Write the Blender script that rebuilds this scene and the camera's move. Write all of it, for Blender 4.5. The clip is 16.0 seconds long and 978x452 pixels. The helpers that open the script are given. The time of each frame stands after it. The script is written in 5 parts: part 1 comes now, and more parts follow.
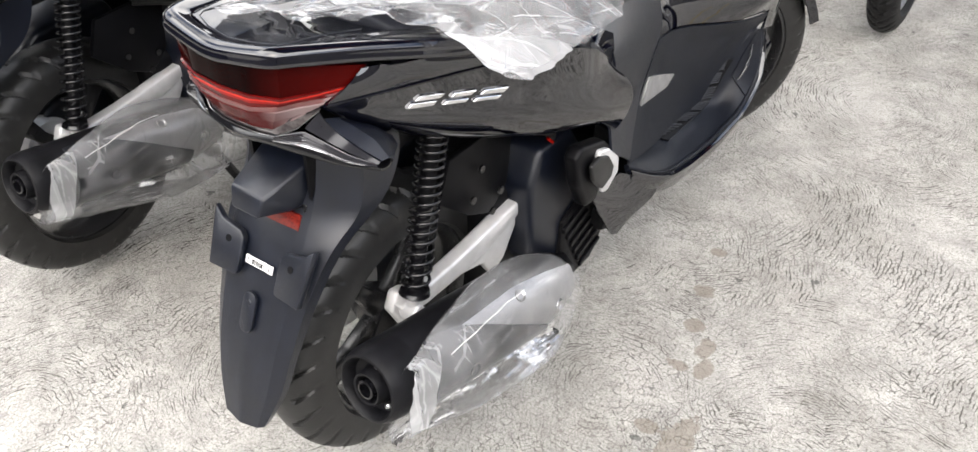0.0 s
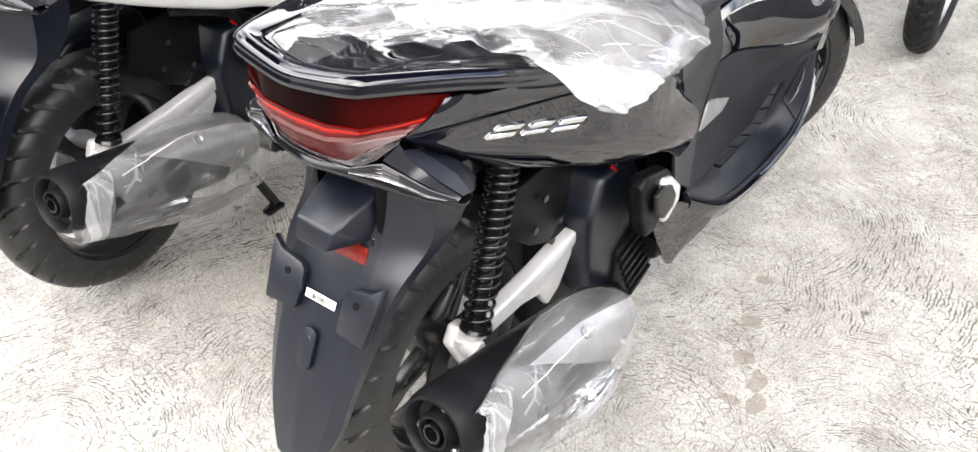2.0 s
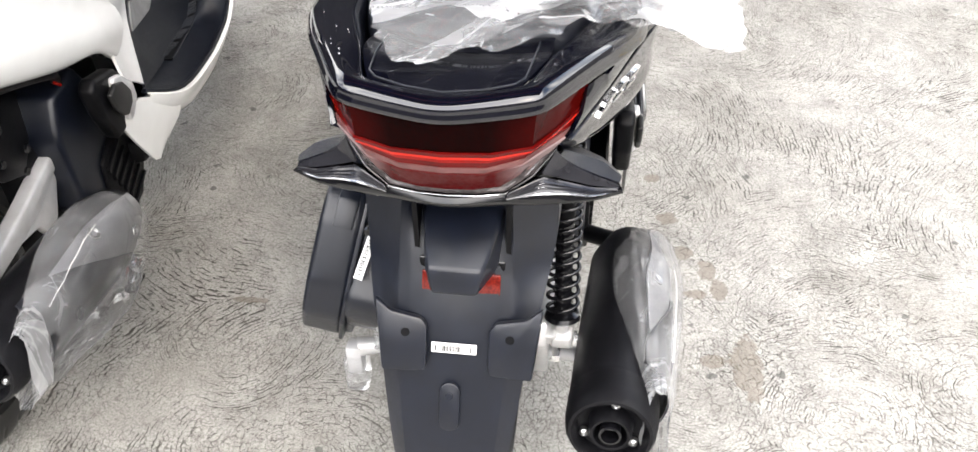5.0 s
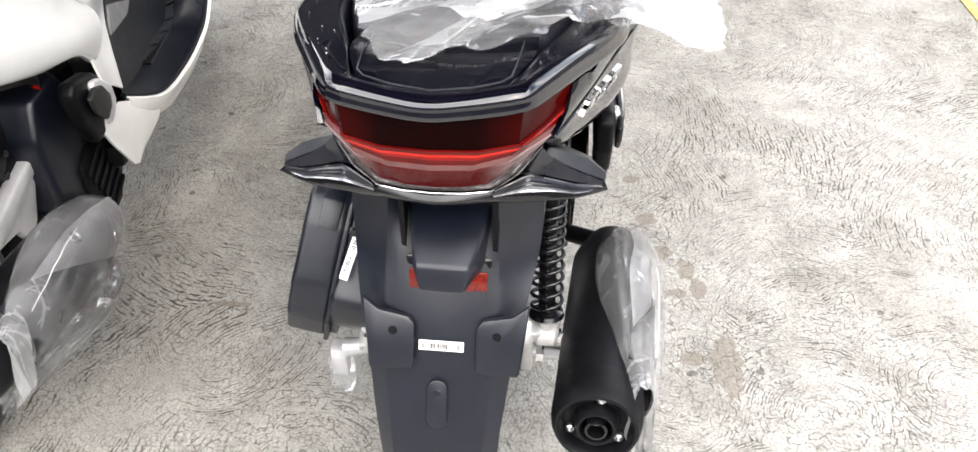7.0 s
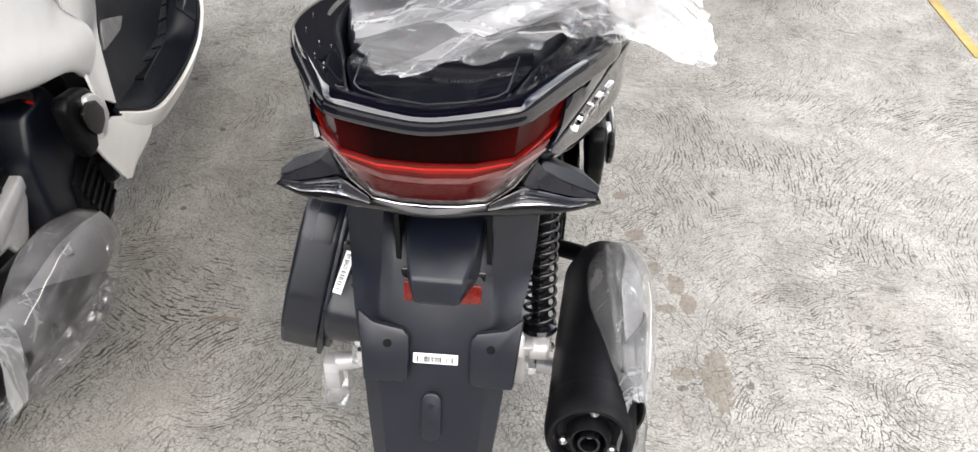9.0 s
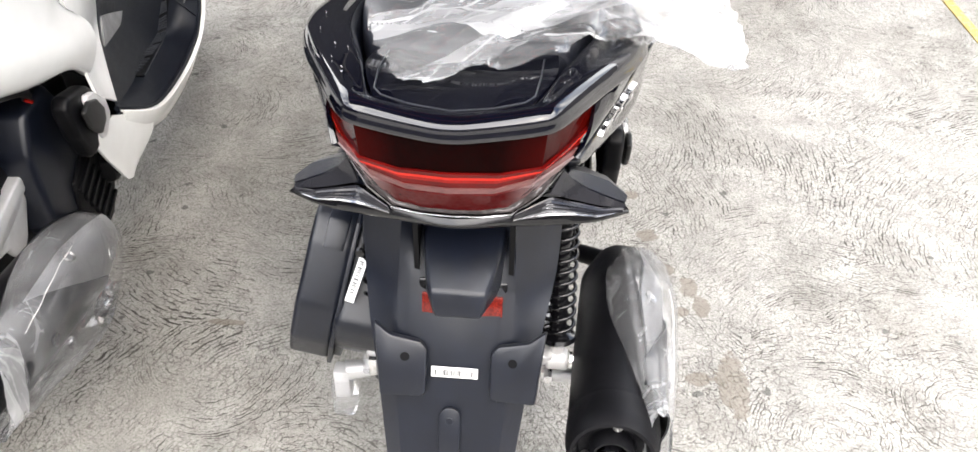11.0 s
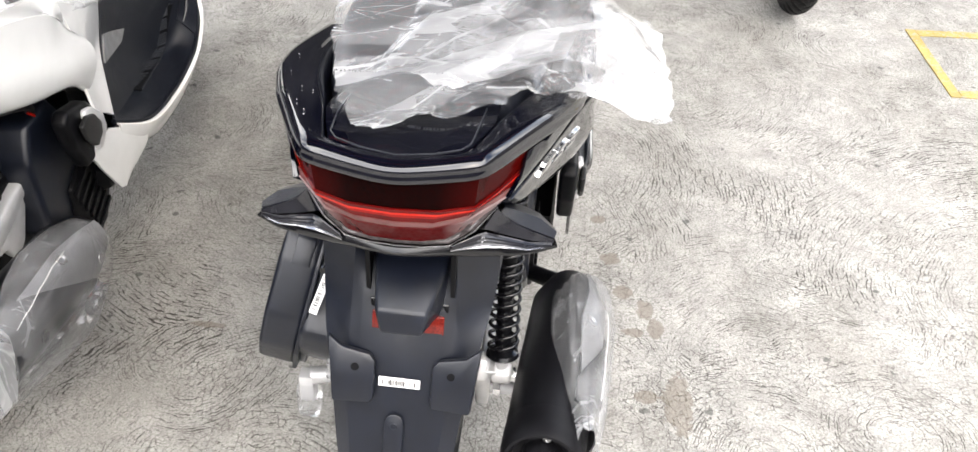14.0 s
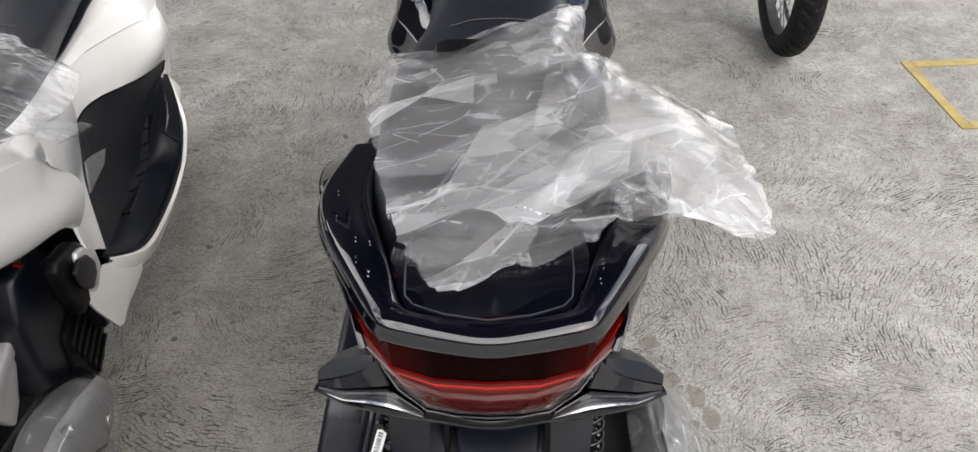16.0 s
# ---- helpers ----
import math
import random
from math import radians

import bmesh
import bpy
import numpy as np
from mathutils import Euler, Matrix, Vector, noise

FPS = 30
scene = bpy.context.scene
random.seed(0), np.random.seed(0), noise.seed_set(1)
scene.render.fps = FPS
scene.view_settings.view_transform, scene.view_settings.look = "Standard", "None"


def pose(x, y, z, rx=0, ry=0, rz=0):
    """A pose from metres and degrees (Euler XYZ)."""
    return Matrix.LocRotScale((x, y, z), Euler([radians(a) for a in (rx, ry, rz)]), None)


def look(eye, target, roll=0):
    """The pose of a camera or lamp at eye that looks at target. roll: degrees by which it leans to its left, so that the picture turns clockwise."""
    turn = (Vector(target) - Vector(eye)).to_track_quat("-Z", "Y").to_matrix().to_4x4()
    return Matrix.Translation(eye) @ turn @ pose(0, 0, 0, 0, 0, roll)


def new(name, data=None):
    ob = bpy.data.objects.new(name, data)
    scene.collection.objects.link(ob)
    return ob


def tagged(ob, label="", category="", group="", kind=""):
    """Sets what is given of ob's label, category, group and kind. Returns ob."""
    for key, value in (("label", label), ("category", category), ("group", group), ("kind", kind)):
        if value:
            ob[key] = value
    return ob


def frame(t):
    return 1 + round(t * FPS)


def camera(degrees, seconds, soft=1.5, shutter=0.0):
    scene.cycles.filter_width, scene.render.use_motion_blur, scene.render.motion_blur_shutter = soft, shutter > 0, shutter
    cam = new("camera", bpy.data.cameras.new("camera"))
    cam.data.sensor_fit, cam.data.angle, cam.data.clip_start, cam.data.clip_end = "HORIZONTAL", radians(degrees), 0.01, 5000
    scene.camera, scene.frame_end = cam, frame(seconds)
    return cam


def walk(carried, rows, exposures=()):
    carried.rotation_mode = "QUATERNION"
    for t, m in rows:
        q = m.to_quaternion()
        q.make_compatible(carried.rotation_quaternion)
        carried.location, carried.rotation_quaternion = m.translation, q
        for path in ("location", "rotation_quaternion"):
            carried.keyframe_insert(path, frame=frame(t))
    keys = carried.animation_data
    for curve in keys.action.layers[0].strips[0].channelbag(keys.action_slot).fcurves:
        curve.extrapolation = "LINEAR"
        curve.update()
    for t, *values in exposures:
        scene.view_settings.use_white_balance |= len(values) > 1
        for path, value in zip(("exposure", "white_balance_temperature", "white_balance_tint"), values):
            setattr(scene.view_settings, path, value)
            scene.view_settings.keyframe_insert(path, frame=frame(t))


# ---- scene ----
from mathutils.bvhtree import BVHTree

cam = camera(55.5, 16.0)
METRES, EYE, TILT, LEAN, TURN = 1.7, 1.423, -37.93, 0.3, 34.3
EX, EY = 0.856, -0.776
ROWS = [
    (0.0, 0.0, 0.0, 0.0, 0.0, 0.0, -0.0),
    (0.5, -0.0031, 0.0016, 0.0011, 0.1, 0.13, -0.76),
    (1.0, -0.0098, 0.0052, 0.0076, 0.05, 0.46, -1.04),
    (1.5, -0.0286, 0.0232, 0.0128, -0.21, 0.41, -1.12),
    (2.0, -0.0693, 0.041, 0.0254, -0.67, 0.22, -0.99),
    (2.5, -0.1318, 0.0784, 0.0428, -2.87, -0.11, 0.36),
    (3.0, -0.1528, 0.1451, 0.0817, -5.6, -2.03, 5.24),
    (3.5, -0.2104, 0.1721, 0.1035, -10.08, -3.62, 7.91),
    (4.0, -0.3314, 0.1668, 0.1087, -20.59, -5.67, 16.41),
    (4.5, -0.376, 0.1669, 0.1131, -22.98, -6.51, 17.58),
    (7.0, -0.3939, 0.1658, 0.1121, -25.02, -6.77, 17.87),
    (7.5, -0.3934, 0.1611, 0.1141, -25.45, -6.56, 17.86),
    (8.0, -0.3971, 0.1596, 0.1092, -25.66, -6.22, 17.79),
    (8.5, -0.3973, 0.1646, 0.1091, -25.72, -6.08, 17.72),
    (9.0, -0.401, 0.1628, 0.1113, -25.8, -5.91, 17.7),
    (11.5, -0.4049, 0.2176, 0.137, -26.38, -7.09, 17.45),
    (12.0, -0.4093, 0.2401, 0.148, -26.41, -8.2, 16.61),
    (12.5, -0.412, 0.2382, 0.1497, -26.39, -8.89, 16.36),
    (13.0, -0.419, 0.209, 0.1565, -26.29, -8.58, 15.97),
    (13.5, -0.4171, 0.1584, 0.1571, -26.03, -7.24, 15.6),
    (14.0, -0.3916, 0.108, 0.1367, -25.72, -5.97, 15.2),
    (14.5, -0.3929, 0.0559, 0.13, -24.99, -4.87, 15.95),
    (15.0, -0.4029, 0.0709, 0.1441, -24.78, -3.0, 17.87),
    (15.5, -0.4223, 0.1444, 0.1757, -26.74, -3.7, 20.0),
    (16.0, -0.3984, 0.2212, 0.2181, -28.53, -4.21, 20.47),
]
walk(cam, [(t, pose(EX, EY, EYE, TILT, LEAN, TURN) @ pose(METRES * x, METRES * y, METRES * z, 90 + pitch, roll, yaw)) for t, x, y, z, yaw, pitch, roll in ROWS],
     exposures=[(0.0, 2.88), (0.5, 2.86), (1.0, 3.12), (2.0, 3.27), (2.5, 3.23), (4.0, 3.15), (8.0, 3.08), (9.0, 2.79), (11.5, 3.26),
    (12.5, 3.34), (13.0, 3.34), (13.5, 3.28), (14.0, 3.03), (14.5, 3.0), (15.0, 2.65), (15.5, 2.41), (16.0, 2.19)])

# ---- world and light ----
world = bpy.data.worlds.new("sky")
scene.world = world
world.use_nodes = True
wn = world.node_tree.nodes
sky = wn.new("ShaderNodeTexSky")
sky.sky_type, sky.sun_disc = "NISHITA", False
sky.sun_elevation, sky.sun_rotation = radians(49), radians(150)
sky.air_density, sky.dust_density, sky.ozone_density = 1.0, 4.0, 1.0
# a bright veil of broken cloud over the clear sky
way = wn.new("ShaderNodeTexCoord")
cloud = wn.new("ShaderNodeTexNoise")
cloud.inputs["Scale"].default_value, cloud.inputs["Detail"].default_value, cloud.inputs["Roughness"].default_value = 3.2, 6.0, 0.6
gaps = wn.new("ShaderNodeValToRGB")
gaps.color_ramp.elements[0].position, gaps.color_ramp.elements[1].position = 0.4, 0.6
veil = wn.new("ShaderNodeMix")
veil.data_type = "RGBA"
veil.inputs[7].default_value = (13.3, 12.9, 12.6, 1)
for a, b in ((way.outputs["Generated"], cloud.inputs["Vector"]), (cloud.outputs["Fac"], gaps.inputs[0]), (gaps.outputs[0], veil.inputs[0]), (sky.outputs[0], veil.inputs[6]), (veil.outputs[2], wn["Background"].inputs[0])):
    world.node_tree.links.new(a, b)
wn["Background"].inputs[1].default_value = 0.05
sun = new("sun", bpy.data.lights.new("sun", "SUN"))
sun.data.energy, sun.data.angle, sun.data.color = 0.85, radians(120), (1.0, 0.98, 0.95)
sun.matrix_world = look((1.0, -3.9, 6.4), (0, 0.5, 0))


# ---- materials ----
class Nodes:
    """A small wrapper to write node trees in few lines."""

    def __init__(self, name):
        self.m = bpy.data.materials.new(name)
        self.m.use_nodes = True
        self.t = self.m.node_tree
        self.b = self.t.nodes["Principled BSDF"]
        self.out = self.t.nodes["Material Output"]
        self.co = self.t.nodes.new("ShaderNodeTexCoord").outputs["Object"]

    def add(self, kind, *links, **props):
        n = self.t.nodes.new("ShaderNode" + kind)
        for k, v in props.items():
            if k[0] == "_":
                n.inputs[k[1:].replace("_", " ")].default_value = v
            else:
                setattr(n, k, v)
        for i, s in enumerate(links):
            if s is not None:
                self.put(n.inputs[i], s)
        return n

    def put(self, socket, s):
        if isinstance(s, bpy.types.NodeSocket):
            self.t.links.new(s, socket)
        else:
            socket.default_value = s

    def math(self, op, a, b=0.0, c=None):
        n = self.t.nodes.new("ShaderNodeMath")
        n.operation = op
        self.put(n.inputs[0], a)
        self.put(n.inputs[1], b)
        if c is not None:
            self.put(n.inputs[2], c)
        return n.outputs[0]

    def noise(self, scale, detail=4.0, rough=0.55, co=None):
        n = self.add("TexNoise", co or self.co)
        n.inputs["Scale"].default_value, n.inputs["Detail"].default_value, n.inputs["Roughness"].default_value = scale, detail, rough
        return n.outputs["Fac"]

    def ramp(self, f, *stops):
        n = self.add("ValToRGB", f)
        e = n.color_ramp.elements
        while len(e) < len(stops):
            e.new(0.5)
        for el, (p, c) in zip(e, stops):
            el.position, el.color = p, (*((c, c, c) if isinstance(c, (int, float)) else c), 1)
        return n.outputs[0]

    def mix(self, f, a, b):
        n = self.t.nodes.new("ShaderNodeMix")
        n.data_type = "RGBA"
        for i, s in ((0, f), (6, a), (7, b)):
            self.put(n.inputs[i], (*s, 1) if isinstance(s, tuple) else s)
        return n.outputs[2]

    def set(self, **k):
        for key, v in k.items():
            self.put(self.b.inputs[key.replace("_", " ")], (*v, 1) if isinstance(v, tuple) and len(v) == 3 else v)
        return self

    def bump(self, h, strength, dist):
        n = self.add("Bump", _Strength=strength, _Distance=dist)
        self.put(n.inputs["Height"], h)
        self.put(self.b.inputs["Normal"], n.outputs[0])
        return self


def plain(name, colour, rough, metal=0.0, spread=0.25, scale=30.0, grain=0.0, grain_scale=900.0, **more):
    """A surface of one colour with faint mottling, uneven gloss and a fine grain."""
    n = Nodes(name)
    f = n.noise(scale)
    lo, hi = tuple(c * (1 - spread) for c in colour), tuple(min(1, c * (1 + spread)) for c in colour)
    n.set(Base_Color=n.ramp(f, (0.3, lo), (0.7, hi)), Metallic=metal)
    n.set(Roughness=n.math("MULTIPLY_ADD", n.noise(scale * 2.3), 0.3 * rough, rough * 0.85))
    n.set(**more)
    if grain:
        n.bump(n.noise(grain_scale, 2.0), grain, 0.001)
    return n.m


M = {
    "black_paint": plain("black_paint", (0.0013, 0.0015, 0.0042), 0.1, spread=0.1, Specular_IOR_Level=0.0, Coat_Weight=1.0, Coat_Roughness=0.012, Coat_IOR=1.78),
    "white_paint": plain("white_paint", (0.78, 0.78, 0.76), 0.2, spread=0.02, Coat_Weight=1.0, Coat_Roughness=0.04),
    "plastic": plain("plastic", (0.0042, 0.0056, 0.0106), 0.31, grain=0.3, spread=0.25, Specular_IOR_Level=0.5),
    "step_plastic": plain("step_plastic", (0.0058, 0.0072, 0.0115), 0.42, grain=0.35, spread=0.15, Specular_IOR_Level=0.25),
    "gloss_black": plain("gloss_black", (0.004, 0.004, 0.005), 0.14, spread=0.1, Specular_IOR_Level=0.55),
    "dark": plain("dark", (0.0028, 0.0028, 0.0035), 0.42, spread=0.3, grain=0.2, Specular_IOR_Level=0.14),
    "rim": plain("rim", (0.013, 0.013, 0.014), 0.26, Specular_IOR_Level=0.5),
    "silver": plain("silver", (0.6, 0.6, 0.605), 0.38, metal=0.4, spread=0.08, grain=0.2),
    "chrome": plain("chrome", (0.85, 0.85, 0.86), 0.08, metal=1.0, spread=0.03),
    "worn_steel": plain("worn_steel", (0.3, 0.3, 0.3), 0.42, metal=1.0, spread=0.25),
    "steel": plain("steel", (0.5, 0.5, 0.5), 0.3, metal=1.0, spread=0.1),
    "muffler": plain("muffler", (0.0045, 0.0045, 0.0055), 0.42, spread=0.4, grain=0.35, grain_scale=500, Specular_IOR_Level=0.16),
    "shield": plain("shield", (0.012, 0.013, 0.016), 0.3, spread=0.2, Specular_IOR_Level=0.5),
    "shield_silver": plain("shield_silver", (0.34, 0.34, 0.345), 0.34, metal=0.75, spread=0.08, grain=0.15),
    "lens_red": plain("lens_red", (0.2, 0.005, 0.003), 0.12, spread=0.2, scale=25, Specular_IOR_Level=0.25),
    "lens_deep": plain("lens_deep", (0.075, 0.0025, 0.002), 0.12, spread=0.3, scale=25, Specular_IOR_Level=0.25),
    "lens_pink": plain("lens_pink", (0.12, 0.05, 0.048), 0.1, spread=0.3, Specular_IOR_Level=0.4),
    "lens_glow": plain("lens_glow", (0.42, 0.014, 0.007), 0.12, spread=0.2, scale=40, Specular_IOR_Level=0.25),
    "lens_clear": plain("lens_clear", (0.5, 0.5, 0.52), 0.14, metal=0.85, spread=0.5, scale=120),
    "lens_smoke": plain("lens_smoke", (0.015, 0.015, 0.018), 0.08, spread=0.2, Specular_IOR_Level=0.5),
    "lens_haze": plain("lens_haze", (0.1, 0.088, 0.088), 0.1, metal=0.3, spread=0.5, scale=140),
    "label": plain("label", (0.75, 0.75, 0.74), 0.4, spread=0.03),
    "rib": plain("rib", (0.022, 0.024, 0.03), 0.3),
    "ink": plain("ink", (0.02, 0.02, 0.02), 0.5),
    "grey": plain("grey", (0.2, 0.2, 0.2), 0.4, grain=0.2),
    "tread": plain("tread", (0.007, 0.007, 0.0075), 0.6, spread=0.35, grain=0.5, grain_scale=400, Specular_IOR_Level=0.2),
    "roof": plain("roof", (0.02, 0.02, 0.023), 0.7, spread=0.2, scale=2),
    "wall": plain("wall", (0.025, 0.025, 0.028), 0.8, spread=0.2, scale=2),
    "unseen_wall": plain("unseen_wall", (0.12, 0.115, 0.11), 0.8, spread=0.3, scale=1.5),
    "red_steel": plain("red_steel", (0.3, 0.05, 0.04), 0.6, spread=0.2, scale=4),
}


def reflector_material():
    n = Nodes("reflector_red")
    v = n.add("TexVoronoi", n.co, feature="F1")
    v.inputs["Scale"].default_value = 420
    n.set(Base_Color=n.ramp(v.outputs["Distance"], (0.1, (0.22, 0.016, 0.007)), (0.7, (0.08, 0.004, 0.003))), Roughness=0.15)
    return n.m


def lens_material(name, inner, outer, lo, hi, axis, gloss):
    """A tinted lens whose colour deepens from its middle to its ends, over a faceted reflector."""
    n = Nodes(name)
    d = n.add("SeparateXYZ", n.co)
    f = n.ramp(n.math("ABSOLUTE", d.outputs[axis]), (lo, 0.0), (hi, 1.0))
    v = n.add("TexVoronoi", n.co)
    v.inputs["Scale"].default_value = 160
    n.set(Base_Color=n.mix(n.math("MULTIPLY_ADD", v.outputs["Distance"], 0.06, n.math("MULTIPLY", f, 0.9)), inner, outer), Roughness=0.06, Specular_IOR_Level=gloss)
    return n.m


def rubber_material():
    n = Nodes("rubber")
    f = n.noise(35)
    dust = n.noise(9, 6, 0.7)
    n.set(Base_Color=n.mix(n.math("MULTIPLY", n.ramp(dust, (0.5, 0.0), (0.75, 1.0)), 0.3), n.ramp(f, (0.3, 0.009), (0.7, 0.015)), (0.045, 0.044, 0.042)), Roughness=0.42, Specular_IOR_Level=0.4)
    return n.bump(n.noise(500, 2), 0.2, 0.001).m


def worn_yellow_material():
    """Road paint rubbed through to the concrete in spots."""
    n = Nodes("worn_yellow")
    paint = n.ramp(n.noise(14, 4, 0.6), (0.3, (0.3, 0.22, 0.055)), (0.7, (0.46, 0.355, 0.11)))
    worn = n.math("MAXIMUM", n.ramp(n.noise(55, 5, 0.75), (0.54, 0.0), (0.6, 0.8)), n.ramp(n.noise(180, 3, 0.7), (0.56, 0.0), (0.62, 0.6)))
    n.set(Base_Color=n.mix(worn, paint, (0.33, 0.31, 0.26)), Roughness=0.8)
    return n.bump(n.noise(200, 4), 0.5, 0.001).m


def vinyl_material():
    n = Nodes("vinyl")
    v = n.add("TexVoronoi", n.co)
    v.inputs["Scale"].default_value = 380
    n.set(Base_Color=n.ramp(n.noise(20), (0.3, (0.009, 0.0105, 0.016)), (0.7, (0.014, 0.016, 0.023))), Roughness=0.42, Specular_IOR_Level=0.3)
    return n.bump(v.outputs["Distance"], 0.3, 0.001).m


def film_material(name, milk, gloss=0.06, size=1.0, tilt=0.3, upright=0.12, lines=0.45, patches=0.3, shine=0.9):
    """Thin clear plastic film: see-through, a little milky, crumpled into small flat facets with a wet gloss."""
    n = Nodes(name)
    warp = n.add("TexNoise", n.co)
    warp.inputs["Scale"].default_value = 9 / size
    off = n.add("VectorMath", warp.outputs["Color"], (0.5, 0.5, 0.5), operation="SUBTRACT")
    sc = n.add("VectorMath", off.outputs[0], operation="SCALE")
    sc.inputs["Scale"].default_value = 0.008 * size
    co = n.add("VectorMath", n.co, sc.outputs[0], operation="ADD").outputs[0]

    def cells(turn, scale, stretch, feature="F1"):
        m = n.add("Mapping", co, vector_type="TEXTURE")
        m.inputs["Rotation"].default_value = (0.0, 0.0, radians(-turn))
        m.inputs["Scale"].default_value = (size / scale, size / scale * stretch, size / scale / upright)
        v = n.add("TexVoronoi", m.outputs[0], feature=feature)
        v.inputs["Scale"].default_value = 1.0
        return v

    def pick(v, k):
        return n.add("SeparateXYZ", v.outputs["Color"]).outputs[k]

    def line(turn, scale, stretch, width, lo):
        e = n.ramp(cells(turn, scale, stretch, "DISTANCE_TO_EDGE").outputs["Distance"], (0.0, 1.0), (width, 0.0))
        return n.math("MULTIPLY", e, n.ramp(n.noise(11 / size, 3, 0.6, n.add("VectorMath", n.co, (scale, lo, 0.0), operation="ADD").outputs[0]), (lo, 0.0), (lo + 0.07, 1.0)))

    big, small = cells(50, 13, 2.4), cells(72, 34, 3.2)
    # smooth folds, with some facets tipped out of line
    lean = None
    for v, weight in ((big, 0.7), (small, 0.5)):
        d = n.add("VectorMath", v.outputs["Color"], (0.5, 0.5, 0.5), operation="SUBTRACT")
        s = n.add("VectorMath", d.outputs[0], operation="SCALE")
        n.put(s.inputs["Scale"], n.math("MULTIPLY", n.ramp(pick(v, 0), (0.5, 0.25), (0.6, 1.0)), weight * tilt))
        lean = s.outputs[0] if lean is None else n.add("VectorMath", lean, s.outputs[0], operation="ADD").outputs[0]
    m = n.add("Mapping", co, vector_type="TEXTURE")
    m.inputs["Rotation"].default_value, m.inputs["Scale"].default_value = (0.0, 0.0, radians(-60)), (1.0, 2.2, 1 / upright)
    soft = n.noise(46 / size, 3, 0.6, m.outputs[0])
    wrinkle = n.add("Bump", _Strength=0.12, _Distance=0.005)
    n.put(wrinkle.inputs["Height"], soft)
    nor = n.add("VectorMath", n.add("VectorMath", wrinkle.outputs[0], lean, operation="ADD").outputs[0], operation="NORMALIZE").outputs[0]
    # bright crease lines, painted like highlights into the haze
    edge = n.math("MULTIPLY", line(50, 13, 2.4, 0.02, 0.52), 0.45)
    for turn, scale, stretch, width, lo, weight in ((58, 15, 4.0, 0.022, 0.47, 1.0), (25, 19, 4.5, 0.024, 0.5, 0.9), (98, 22, 4.0, 0.024, 0.5, 0.9), (74, 40, 5.0, 0.035, 0.5, 0.5)):
        edge = n.math("MAXIMUM", edge, n.math("MULTIPLY", line(turn, scale, stretch, width, lo), weight))
    cloud = n.ramp(n.noise(6 / size, 3, 0.5), (0.36, 0.3), (0.62, 1.7))
    # whiter facets and streaks put reflected sky into the colour, over the real milkiness
    patch = n.math("ADD", n.math("POWER", pick(big, 1), 3.0), n.math("MULTIPLY", n.math("POWER", pick(small, 2), 4.0), 0.7))
    streak = n.ramp(soft, (0.58, 0.0), (0.7, 0.06))
    haze = n.math("MULTIPLY_ADD", cloud, milk * 0.8, streak)
    haze = n.math("MULTIPLY_ADD", patch, patches, haze)
    haze = n.math("MINIMUM", n.math("MULTIPLY_ADD", edge, lines, haze), 0.9)
    t = n.add("BsdfTransparent", (0.98, 0.98, 0.985, 1))
    d = n.add("BsdfDiffuse", (0.93, 0.94, 0.96, 1))
    tr = n.add("BsdfTranslucent", (0.93, 0.94, 0.96, 1))
    g = n.add("BsdfGlossy", (1, 1, 1, 1), gloss)
    body = n.add("MixShader", 0.4, d.outputs[0], tr.outputs[0])
    s1 = n.add("MixShader", haze, t.outputs[0], body.outputs[0])
    fr = n.add("Fresnel", 1.5)
    sheen = n.math("MINIMUM", n.math("MULTIPLY", fr.outputs[0], shine), 0.8)
    s2 = n.add("MixShader", sheen, s1.outputs[0], g.outputs[0])
    for s in (g, fr, d):
        n.put(s.inputs["Normal"], nor)
    n.put(n.out.inputs["Surface"], s2.outputs[0])
    return n.m


